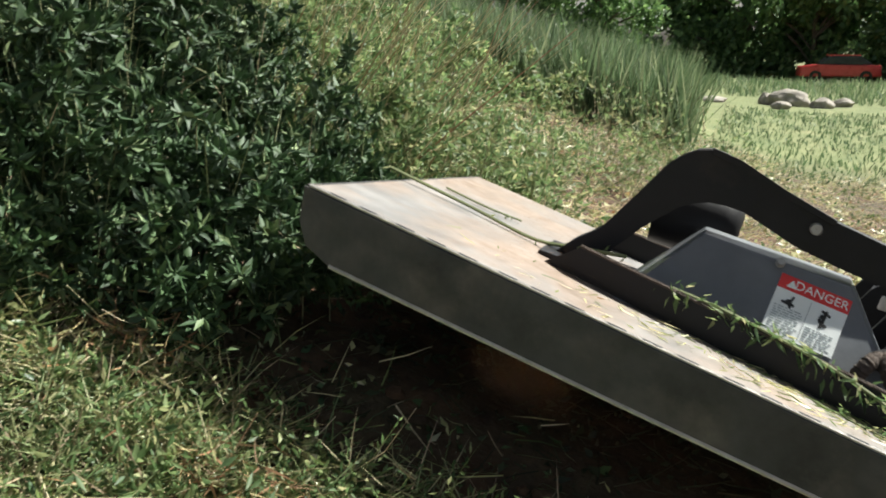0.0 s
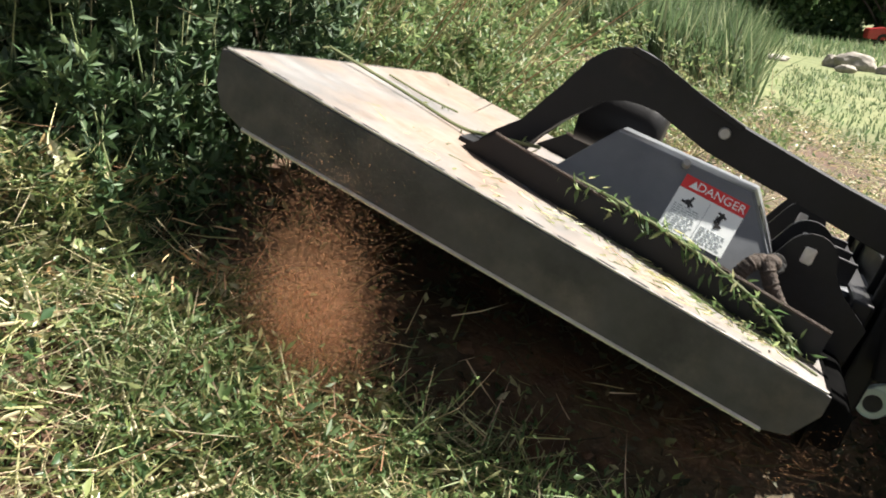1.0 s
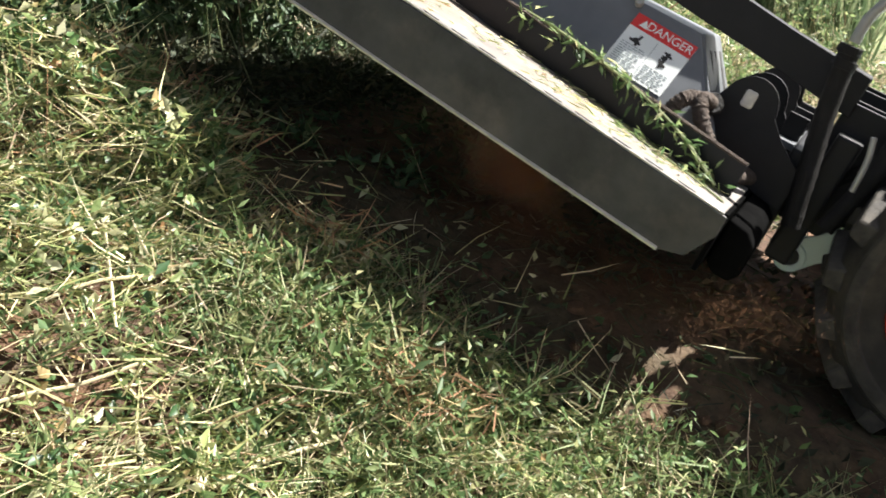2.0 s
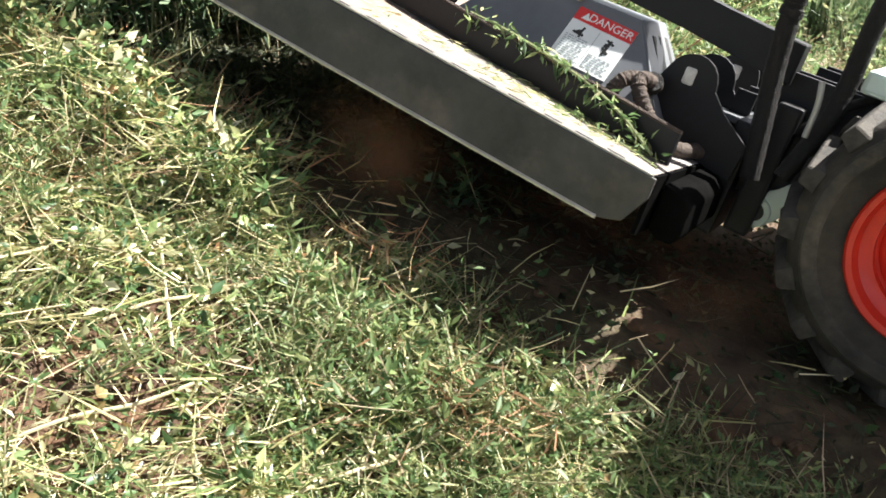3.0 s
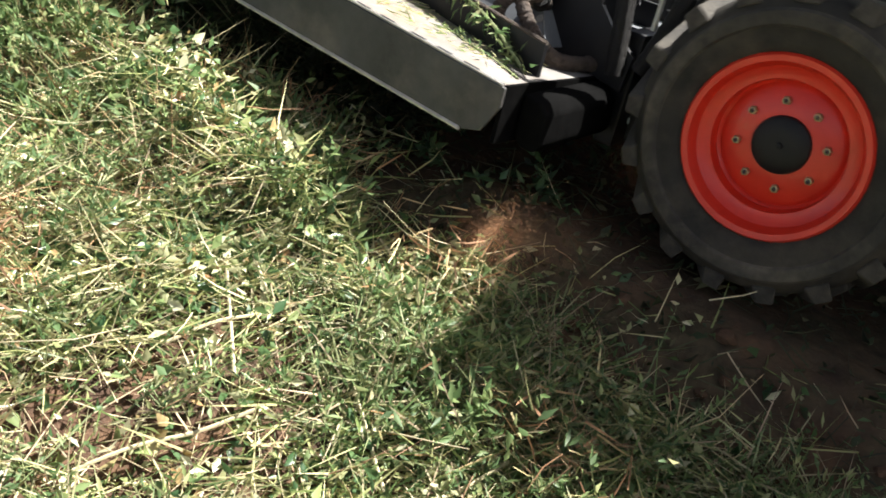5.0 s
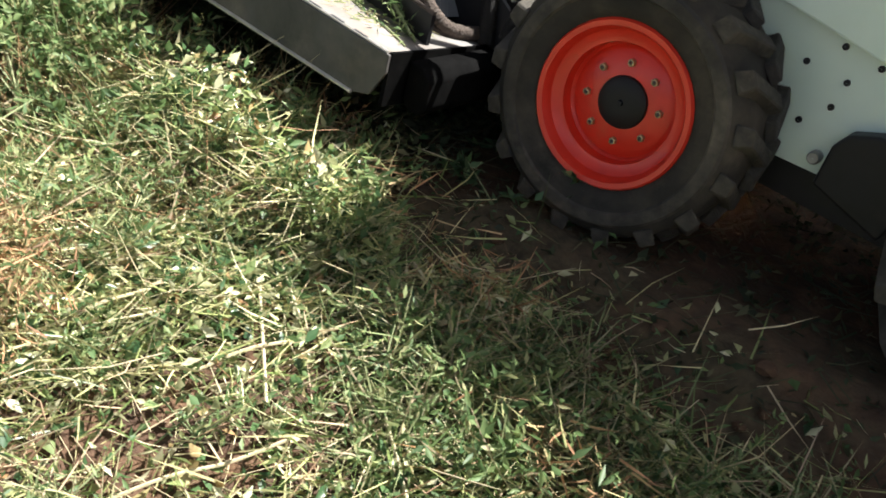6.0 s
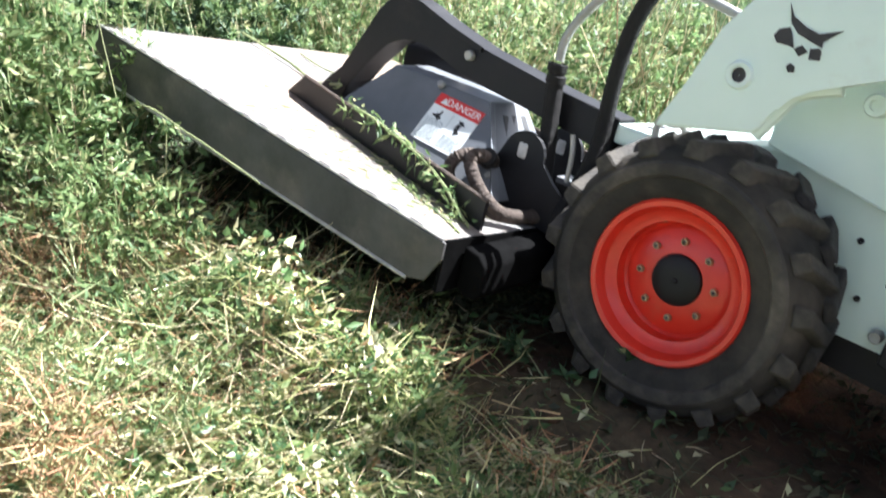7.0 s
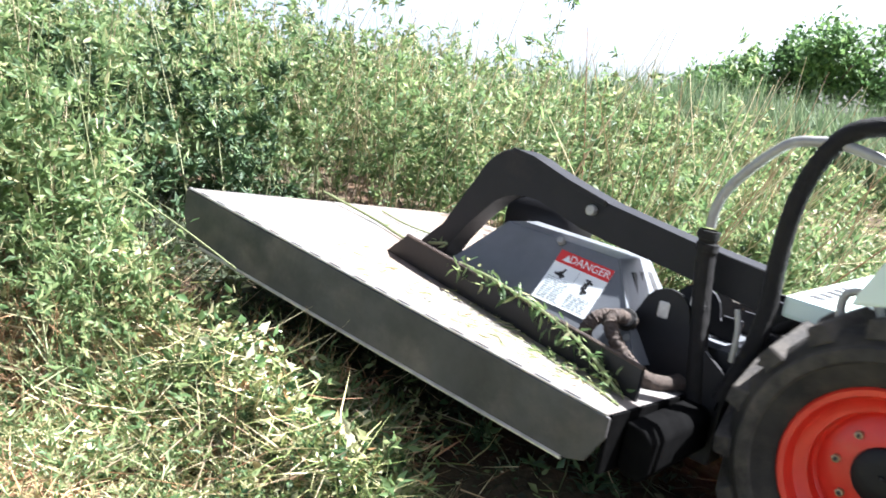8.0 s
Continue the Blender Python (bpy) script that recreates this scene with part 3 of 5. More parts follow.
    plate("band", 0.0, h - 0.042, w, h, 0.0013, M_RED, st)
    fd = bpy.data.curves.new("danger_text", "FONT")
    fd.body, fd.size, fd.extrude, fd.align_x, fd.align_y = "DANGER", 0.036, 0.0006, "CENTER", "CENTER"
    fd.materials.append(M_PAPER)
    tx = new("danger_text", fd)
    tx.parent = st
    tx.location = (w * 0.60, h - 0.021, 0.0032)
    bm = bmesh.new()
    prism(bm, [(0.022, 0), (0.048, 0), (0.035, 0.024)], -0.0006, 0.0006)
    tri = part("warning_triangle", bm, M_PAPER, st)
    tri.matrix_basis = pose(0.07, h - 0.034, 0.0036, 90, 0, 180)
    rs = random.Random(2)
    for cx, cy in ((0.045, 0.104), (0.138, 0.106), (0.140, 0.074)):
        bm = bmesh.new()
        for j in range(5):
            a = rs.uniform(0, 180)
            L = rs.uniform(0.016, 0.03)
            box(bm, (-L / 2, -0.0035, 0), (L / 2, 0.0035, 0.001), 0, pose(cx + rs.uniform(-0.008, 0.008), cy + rs.uniform(-0.008, 0.008), 0.0014, 0, 0, a))
        part("pictogram", bm, M_INK, st)
    bm = bmesh.new()
    for j in range(11):
        x = 0.010
        while x < 0.080:
            L = rs.uniform(0.006, 0.020)
            box(bm, (x, 0.010 + 0.0072 * j, 0.0014), (min(x + L, 0.088), 0.0132 + 0.0072 * j, 0.0020))
            if j < 7:
                box(bm, (x + 0.094, 0.010 + 0.0072 * j, 0.0014), (min(x + L, 0.086) + 0.094, 0.0132 + 0.0072 * j, 0.0020))
            x += L + 0.004
    box(bm, (0.0965, 0.01, 0.0014), (0.0985, h - 0.05, 0.0022))
    part("print", bm, M_GREYINK, st)
    # coupler: ears, plates and hoses behind the cover
    for y in (0.11, 0.34, 0.72, 0.92):
        bm = bmesh.new()
        o_l = [(-0.80, 0.39), (-0.45, 0.34), (-0.44, 0.44), (-0.53, 0.50), (-0.575, 0.545)] + [(-0.65 + 0.072 * math.cos(k), 0.555 + 0.07 * math.sin(k)) for k in np.linspace(0.2, 2.6, 8)] + [(-0.76, 0.48)]
        prism(bm, o_l, y - 0.008, y + 0.008)
        ear = part("coupler_ear", bm, M_BLACK, thing, "black lifting ear")
        # no opening is cut: a pale block imitates daylight showing through the slot
        bm = bmesh.new()
        box(bm, (-0.678, y - 0.0095, 0.535), (-0.638, y + 0.0095, 0.59), 0.009)
        part("ear_slot_light", bm, M_EDGE, ear)
    bm = bmesh.new()
    box(bm, (-0.50, 0.14, 0.17), (-0.44, 1.12, 0.50), 0.008)
    part("mounting_plate", bm, M_BLACK, thing, "black quick-attach mounting plate")
    for y in (0.32, 0.5, 0.68):
        bm = bmesh.new()
        box(bm, (-0.56, y - 0.01, 0.3), (-0.501, y + 0.01, 0.56), 0.003)
        part("plate_rib", bm, M_BLACK, thing)
    bm = bmesh.new()
    box(bm, (-0.60, 0.25, 0.47), (-0.33, 0.64, 0.49), 0.004)
    part("shelf", bm, M_COVER, thing)
    # rubber flap hanging at the deck's rear corner
    bm = bmesh.new()
    prism(bm, [(-0.526, 0.352), (-0.475, 0.345), (-0.448, 0.32), (-0.442, 0.24), (-0.46, 0.215), (-0.50, 0.215), (-0.526, 0.235)], -0.28, 0.10)
    bevelled(bm, 0.010, 3)
    part("rear_flap", bm, M_FLAP, thing, "black rubber flap at the rear of the deck", True)
    for pts in ([(-0.74, 0.06, 0.50), (-0.765, 0.0, 0.518), (-0.79, -0.035, 0.505), (-0.805, -0.045, 0.462), (-0.785, -0.045, 0.415), (-0.725, -0.045, 0.376), (-0.655, -0.035, 0.368), (-0.60, 0.01, 0.37), (-0.56, 0.12, 0.385)],
                [(-0.72, 0.06, 0.51), (-0.745, 0.0, 0.525), (-0.742, -0.035, 0.505), (-0.70, -0.04, 0.455), (-0.65, -0.03, 0.412), (-0.60, 0.0, 0.385), (-0.55, 0.12, 0.38)]):
        bm = bmesh.new()
        tube(bm, pts, 0.0205, 12, 0.09)
        part("hydraulic_hose", bm, M_SLEEVE, thing, "dirty brown sleeved hydraulic hose", True)
    bm = bmesh.new()
    lathe(bm, [(0.001, -0.03), (0.026, -0.03), (0.030, -0.02), (0.030, 0.04)], 14)
    o = part("hose_fitting", bm, M_HOSE, thing, smooth=True)
    o.matrix_basis = pose(-0.735, 0.05, 0.512, -25, 0, 20)
    return thing


# ---- loader ----
def lug_mesh(side):
    """One slanting tread bar; the two sides of the tyre have mirrored ones."""
    bm = bmesh.new()
    y0, y1 = (-0.078, 0.065) if side == 0 else (0.198, 0.055)
    wv = 0.030
    c = [(-wv, y0, 0.335), (wv, y0, 0.335), (0.075 + wv, y1, 0.36), (0.075 - wv, y1, 0.36)]
    dy = 0.008 if side == 0 else -0.008
    top = [(-wv * 0.75, y0 + dy, 0.383), (wv * 0.75, y0 + dy, 0.383), (0.075 + wv * 0.75, y1, 0.392), (0.075 - wv * 0.75, y1, 0.392)]
    hexa(bm, c + top)
    bevelled(bm, 0.004, 1)
    bmesh.ops.recalc_face_normals(bm, faces=bm.faces)
    me = bpy.data.meshes.new("tread_lug")
    bm.to_mesh(me)
    bm.free()
    me.materials.append(M_LUG)
    return me


LUGS = [lug_mesh(0), lug_mesh(1)]


def loader_wheel(parent, x, y, flip):
    bm = bmesh.new()
    lathe(bm, [(0.222, -0.048), (0.226, -0.060), (0.220, -0.068), (0.206, -0.066), (0.199, -0.052), (0.194, -0.036), (0.178, -0.026), (0.163, -0.024), (0.160, 0.014), (0.152, 0.022), (0.140, 0.012), (0.066, 0.010), (0.066, 0.03), (0.20, 0.05), (0.222, 0.19)], 48)
    wheel = part("wheel", bm, M_ORANGE, parent, "orange-red painted steel wheel", True)
    bm = bmesh.new()
    lathe(bm, [(0.220, -0.052), (0.235, -0.066), (0.262, -0.078), (0.285, -0.080), (0.290, -0.084), (0.318, -0.084), (0.322, -0.080), (0.343, -0.068), (0.358, -0.045), (0.364, 0.0), (0.366, 0.06), (0.364, 0.12), (0.358, 0.165), (0.343, 0.188), (0.30, 0.203), (0.235, 0.186), (0.220, 0.172)], 64)
    tyre = part("tyre", bm, M_RUBBER, wheel, "dusty black lugged tyre", True)
    bm = bmesh.new()
    lathe(bm, [(0.282, -0.0795), (0.288, -0.0865), (0.302, -0.0885), (0.318, -0.0868), (0.325, -0.0785)], 64)
    part("scuff_band", bm, M_LUG, tyre, "pale dust-covered scuff band on the sidewall", True)
    for side in (0, 1):
        for i in range(17):
            o = new("tread_lug", LUGS[side])
            o.parent = wheel
            o.matrix_basis = pose(0, 0, 0, 0, 360 * (i + 0.5 * side) / 17, 0)
    bm = bmesh.new()
    lathe(bm, [(0.001, -0.006), (0.03, -0.006), (0.060, -0.004), (0.070, 0.002), (0.073, 0.012)], 32)
    lathe(bm, [(0.001, -0.014), (0.007, -0.013), (0.009, -0.005)], 10)
    part("hub_cap", bm, M_BLACK, wheel, "black hub cap", True)
    for i in range(8):
        bm = bmesh.new()
        lathe(bm, [(0.0060, 0.004), (0.0064, -0.002), (0.0098, -0.001), (0.0115, 0.010)], 6)
        o = part("wheel_nut", bm, M_NUT, wheel)
        bm = bmesh.new()
        lathe(bm, [(0.001, 0.001), (0.0052, 0.001), (0.0060, 0.006)], 8)
        part("stud", bm, M_INK, o)
        o.location = (0.108 * math.sin(i * math.pi / 4), 0, 0.108 * math.cos(i * math.pi / 4))
    bm = bmesh.new()
    tube(bm, [(-0.06, 0.004, 0.155), (-0.06, -0.02, 0.153)], 0.004, 6)
    part("valve_stem", bm, M_NUT, wheel)
    wheel.location = (x, y, 0.39)
    return wheel


def loader():
    thing = empty("skid_steer_loader", "white skid-steer loader with orange-red wheels, climbing the slope", "skid-steer loader")
    # chain case and belly
    bm = bmesh.new()
    prism(bm, [(-0.28, 0.70), (-0.30, 0.42), (0.30, 0.36), (0.52, 0.355), (1.45, 0.27), (1.62, 0.36), (1.62, 0.75), (0.4, 0.86)], 0.235, 1.10)
    bevelled(bm, 0.012)
    part("chassis", bm, M_WHITE, thing, "cream-white side panel of the chassis")
    bm = bmesh.new()
    prism(bm, [(-0.25, 0.42), (-0.2, 0.30), (1.4, 0.2), (1.5, 0.268), (0.52, 0.352), (0.30, 0.357)], 0.25, 1.08)
    part("belly", bm, M_BLACK, thing)
    # upright tower carrying the lift arm
    bm = bmesh.new()
    prism(bm, [(0.045, 0.78), (0.05, 1.0), (0.11, 1.08), (0.36, 1.13), (1.45, 1.38), (1.62, 1.35), (1.62, 0.7), (0.9, 0.6)], 0.20, 0.233)
    bevelled(bm, 0.006)
    tower = part("tower_panel", bm, M_WHITE, thing)
    for (bx, bz) in ((0.347, 0.615), (0.42, 0.68), (0.46, 0.60), (0.45, 0.53), (0.40, 0.72), (0.52, 0.66), (0.39, 0.47)):
        bm = bmesh.new()
        lathe(bm, [(0.001, -0.004), (0.008, -0.004), (0.010, 0.004)], 8)
        o = part("panel_bolt", bm, M_BLACK, thing)
        o.location = (bx, 0.233, bz)
    # lift arm: big white plate with a boss, both sides
    arm_out = [(-0.165, 0.772), (-0.155, 0.80), (-0.12, 0.885), (-0.07, 1.045), (-0.01, 1.13), (0.03, 1.185), (0.057, 1.198), (0.11, 1.20), (0.2, 1.235), (0.5, 1.43), (0.9, 1.52), (1.6, 1.72), (2.0, 1.74), (2.0, 1.50), (1.6, 1.44), (0.9, 1.25), (0.345, 1.028), (0.244, 0.985), (0.18, 0.962), (0.145, 0.938), (0.115, 0.885), (0.10, 0.845), (0.085, 0.826)]
    for y0, y1 in ((-0.06, 0.0), (1.33, 1.39)):
        bm = bmesh.new()
        prism(bm, arm_out, y0, y1)
        bevelled(bm, 0.008)
        arm = part("lift_arm", bm, M_WHITE, thing, "cream-white lift arm plate")
        if y0 < 0:
            bm = bmesh.new()
            lathe(bm, [(0.017, -0.055), (0.019, -0.07), (0.030, -0.072), (0.034, -0.066), (0.036, -0.058)], 24)
            o = part("pin_boss", bm, M_WHITE, arm, smooth=True)
            o.location = (0.012, 0, 0.951)
            bm = bmesh.new()
            lathe(bm, [(0.001, -0.063), (0.0185, -0.063), (0.0185, -0.055)], 20)
            o = part("pin_hole", bm, M_INK, arm)
            o.location = (0.012, 0, 0.951)
            # dark emblem in plain shapes
            bm = bmesh.new()
            for pts in ([(0.075, 1.136), (0.092, 1.11), (0.128, 1.092), (0.161, 1.084), (0.21, 1.102), (0.175, 1.069), (0.176, 1.056), (0.144, 1.065), (0.114, 1.074), (0.091, 1.094)],
                        [(0.061, 1.059), (0.07, 1.076), (0.092, 1.084), (0.103, 1.068), (0.115, 1.041), (0.101, 1.044), (0.073, 1.044)],
                        [(0.116, 1.040), (0.132, 1.052), (0.149, 1.040), (0.132, 1.026)], [(0.152, 1.048), (0.172, 1.054), (0.179, 1.046), (0.181, 1.028), (0.156, 1.024)],
                        [(0.112, 0.997), (0.119, 1.007), (0.133, 1.002), (0.134, 0.989), (0.121, 0.986)]):
                prism(bm, pts, -0.0632, -0.061)
            part("emblem", bm, M_INK, arm, "plain dark painted emblem")
    # the pale tube edge of the arm's arch
    bm = bmesh.new()
    tube(bm, [(0.085, -0.03, 0.822), (0.115, -0.03, 0.88), (0.145, -0.03, 0.933), (0.18, -0.03, 0.957), (0.244, -0.03, 0.98)], 0.018, 8)
    part("arch_lip", bm, M_WHITE, thing, smooth=True)
    bm = bmesh.new()
    lathe(bm, [(0.014, -0.06), (0.026, -0.06), (0.030, -0.05), (0.030, 0.03)], 20)
    lathe(bm, [(0.001, -0.05), (0.014, -0.05), (0.014, -0.06)], 12)
    o = part("pivot_boss", bm, M_WHITE, thing, smooth=True)
    o.location = (0.285, 0.19, 0.955)
    # front cross member, crosswise tubes and floor plate seen over the wheel
    bm = bmesh.new()
    box(bm, (-0.36, 0.12, 0.66), (-0.16, 1.25, 0.72), 0.012)
    member = part("cross_member", bm, M_WHITE, thing, "sunlit white cross member with a row of slots")
    for k in range(5):
        bm = bmesh.new()
        box(bm, (-0.325, 0.20 + 0.075 * k, 0.7195), (-0.285, 0.245 + 0.075 * k, 0.722), 0.001)
        part("slot", bm, M_INK, member)
    bm = bmesh.new()
    box(bm, (-0.42, 0.16, 0.20), (-0.35, 1.22, 0.58), 0.01)
    frame_part = part("quick_attach_frame", bm, M_BLACK, thing, "black quick-attach frame")
    for y in (0.24, 0.38, 0.9, 1.15):
        bm = bmesh.new()
        box(bm, (-0.44, y - 0.012, 0.30), (-0.20, y + 0.012, 0.66), 0.004)
        part("frame_rib", bm, M_BLACK, frame_part)
    bm = bmesh.new()
    eye = (-0.468, 0.258)
    rim_arc = [(eye[0] + 0.047 * math.cos(k), eye[1] + 0.047 * math.sin(k)) for k in np.linspace(2.3, 5.6, 12)]
    prism(bm, rim_arc + [(-0.40, 0.275), (-0.31, 0.34), (-0.20, 0.52), (-0.16, 0.68), (-0.25, 0.70), (-0.34, 0.44), (-0.435, 0.335)], 0.206, 0.230)
    bevelled(bm, 0.004, 1)
    lever = part("lift_link", bm, M_WHITE, thing, "grey-white link with a round eye")
    bm = bmesh.new()
    lathe(bm, [(0.026, 0.201), (0.028, 0.198), (0.042, 0.198), (0.045, 0.201), (0.045, 0.21)], 24)
    o = part("link_eye", bm, M_WHITE, lever, smooth=True)
    o.location = (eye[0], 0, eye[1])
    bm = bmesh.new()
    lathe(bm, [(0.001, 0.2035), (0.0265, 0.2035), (0.0265, 0.207)], 20)
    o = part("link_hole", bm, M_INK, lever)
    o.location = (eye[0], 0, eye[1])
    # hydraulic hoses and tubes in front of the arm
    for name, pts, r, mat, lab in (
            ("hydraulic_hose", [(-0.505, 0.08, 0.36), (-0.535, 0.09, 0.50), (-0.57, 0.10, 0.66), (-0.594, 0.10, 0.82)], 0.027, M_HOSE, "black hydraulic hose with a wrapped end"),
            ("steel_tube", [(-0.594, 0.10, 0.84), (-0.59, 0.10, 0.91), (-0.55, 0.10, 0.99), (-0.455, 0.10, 1.097), (-0.38, 0.10, 1.122), (-0.313, 0.10, 1.125), (-0.2, 0.10, 1.105), (-0.089, 0.10, 1.08), (0.1, 0.12, 1.03)], 0.014, M_CHROME, "pale bent steel tube"),
            ("hydraulic_hose", [(-0.43, 0.06, 0.40), (-0.395, 0.08, 0.55), (-0.388, 0.10, 0.66), (-0.395, 0.10, 0.80), (-0.394, 0.10, 0.93), (-0.378, 0.10, 1.03), (-0.34, 0.10, 1.12), (-0.29, 0.10, 1.17), (-0.20, 0.10, 1.197)], 0.025, M_HOSE, "black hydraulic hose"),
            ("steel_tube", [(-0.20, 0.10, 1.197), (-0.10, 0.10, 1.195), (-0.018, 0.10, 1.172), (0.12, 0.12, 1.12)], 0.015, M_CHROME, "pale bent steel tube"),
            ("steel_tube", [(-0.20, 0.05, 0.70), (-0.205, 0.05, 0.765), (-0.18, 0.05, 0.79), (-0.13, 0.05, 0.775), (-0.10, 0.05, 0.72)], 0.011, M_CHROME, ""),
            ("hydraulic_hose", [(-0.46, 0.2, 0.5), (-0.36, 0.18, 0.62), (-0.28, 0.2, 0.66), (-0.2, 0.22, 0.6), (-0.1, 0.3, 0.55)], 0.014, M_HOSE, ""),
            ("hydraulic_hose", [(-0.46, 0.3, 0.45), (-0.38, 0.28, 0.58), (-0.3, 0.3, 0.64), (-0.22, 0.32, 0.62), (-0.1, 0.4, 0.5)], 0.012, M_HOSE, ""),
            ("bracket_rod", [(-0.42, 0.03, 0.52), (-0.425, 0.03, 0.60), (-0.44, 0.03, 0.66)], 0.008, M_CHROME, "")):
        bm = bmesh.new()
        tube(bm, pts, r, 10, 0.04 if mat is M_HOSE else 0)
        part(name, bm, mat, thing, lab, True)
    for z in (0.82, 0.785):
        bm = bmesh.new()
        lathe(bm, [(0.026, -0.012), (0.031, -0.011), (0.031, 0.011), (0.026, 0.012)], 16)
        o = part("hose_clamp", bm, M_HOSE, thing, smooth=True)
        o.matrix_basis = pose(-0.594 + (0.82 - z) * 0.15, 0.10, z, 90)
    # open cab frame behind: posts, side guards, back wall and roof
    for y0, y1 in ((0.236, 0.29), (1.045, 1.099)):
        bm = bmesh.new()
        prism(bm, [(0.14, 0.84), (0.27, 2.02), (0.35, 2.02), (0.23, 0.84)], y0, y1)
        bevelled(bm, 0.008)
        part("cab_post", bm, M_BLACK, thing)
        bm = bmesh.new()
        prism(bm, [(0.25, 0.90), (0.36, 2.02), (1.62, 2.03), (1.66, 0.90)], y0 + 0.015, y1 - 0.015)
        part("side_guard", bm, M_BLACK, thing, "dark side guard of the cab")
    bm = bmesh.new()
    prism(bm, [(1.62, 0.9), (1.60, 2.03), (1.66, 2.03), (1.70, 0.9)], 0.30, 1.04)
    part("cab_back", bm, M_BLACK, thing)
    bm = bmesh.new()
    prism(bm, [(0.22, 2.032), (0.25, 2.10), (1.66, 2.11), (1.70, 2.042)], 0.20, 1.14)
    bevelled(bm, 0.015)
    part("cab_roof", bm, M_BLACK, thing, "dark cab roof")
    for y0, y1 in ((-0.05, 0.195), (1.14, 1.38)):
        bm = bmesh.new()
        prism(bm, [(1.45, 0.82), (1.38, 1.20), (1.40, 1.42), (1.60, 1.435), (2.05, 1.49), (2.15, 0.75)], y0, y1)
        bevelled(bm, 0.03)
        part("rear_tower", bm, M_WHITE, thing, "cream-white rear tower of the lift arms")
    bm = bmesh.new()
    prism(bm, [(1.60, 0.50), (1.60, 1.55), (2.18, 1.48), (2.22, 0.50)], 0.24, 1.10)
    bevelled(bm, 0.03)
    part("engine_hood", bm, M_WHITE, thing)
    # black guard behind the front wheel
    bm = bmesh.new()
    prism(bm, [(0.50, 0.35), (0.505, 0.46), (0.53, 0.50), (0.60, 0.525), (0.70, 0.50), (0.74, 0.40), (0.70, 0.28)], 0.16, 0.232)
    bevelled(bm, 0.008)
    part("axle_guard", bm, M_BLACK, thing, "black axle guard plate")
    bm = bmesh.new()
    lathe(bm, [(0.001, 0.0), (0.014, 0.0), (0.018, 0.008), (0.018, 0.06)], 12)
    o = part("guard_bolt", bm, M_CHROME, thing, smooth=True)
    o.location = (0.47, 0.2, 0.40)
    for x in (0.0, 1.12):
        for y in (0.0,):
            bm = bmesh.new()
            lathe(bm, [(0.09, 0.03), (0.09, 0.24)], 20)
            o = part("axle", bm, M_BLACK, thing)
            o.location = (x, y, 0.39)
    wheels = [loader_wheel(thing, 0.0, 0.0, False), loader_wheel(thing, 1.12, 0.0, False), loader_wheel(thing, 0.0, 1.33, True), loader_wheel(thing, 1.12, 1.33, True)]
    for w in wheels[2:]:
        w.rotation_mode = "QUATERNION"
    return thing, wheels, frame_part


cutter = brush_cutter()
skid_loader, loader_wheels, coupler = loader()


# ---- plants ----
def weed_arrays(p, height, rng, n_leaf=46, lean=0.12, leaf=0.06, z0=None):
    """A stand of leafy weeds on points p: stalks, side twigs and leaves."""
    n = len(p)
    z = ground_z(p[:, 0], p[:, 1]) if z0 is None else np.full(n, z0)
    base = np.c_[p, z - 0.03]
    way = unit(np.c_[rng.normal(0, lean, (n, 2)), np.ones(n)])
    stalk = strips_arrays(base, way, height, rng.uniform(0.004, 0.009, n), rng, 0.14)
    k = rng.integers(0, n, n * 9)
    f = rng.uniform(0.2, 0.97, len(k))
    tb = base[k] + way[k] * (height[k] * f)[:, None]
    tw = unit(np.c_[rng.normal(0, 1, (len(k), 2)), rng.uniform(0.2, 1.2, len(k))])
    tl = rng.uniform(0.08, 0.30, len(k)) * (1.15 - f * 0.6)
    twigs = strips_arrays(tb, tw, tl, np.full(len(k), 0.004), rng, 0.2, True)
    j = rng.integers(0, len(k), n * n_leaf)
    g = rng.uniform(0.1, 1.0, len(j))
    lb = tb[j] + tw[j] * (tl[j] * g)[:, None]
    lw = unit(tw[j] * 0.6 + rng.normal(0, 0.7, (len(j), 3)) + np.array([0, 0, -0.1]))
    ll = rng.uniform(0.5, 1.3, len(j)) * leaf
    lv = leaves_arrays(lb, lw, ll, ll * rng.uniform(0.22, 0.42, len(j)), rng)
    return joined([stalk, twigs]), lv


def weeds(name, p, height, rng, label, n_leaf=46, lean=0.12, leaf=0.06, origin=None, leaf_material=None):
    """Stalks and leaves of one stand; with origin the stand is one object with its foot there."""
    st, lv = weed_arrays(p, height, rng, n_leaf, lean, leaf)
    root = tagged(new(name), label, "weeds", kind="" if origin is not None else "stuff")
    o = np.zeros(3) if origin is None else np.array(origin)
    for nm, (v, f), mt in (("stalk", st, M_STEM), ("foliage", lv, leaf_material or M_WEED)):
        ob = from_arrays(nm, v - o, f, mt)
        ob.parent = root
        tagged(ob, kind="stuff")
    root.location = o
    return root


rng = np.random.default_rng(11)
swell = lambda p: 0.93 + 0.26 * np.sin(2.3 * p[:, 0] + 1.1 * p[:, 1]) * np.sin(1.9 * p[:, 1] - 1.2 * p[:, 0] + 1) + 0.1 * np.sin(5.1 * p[:, 0] + 2)
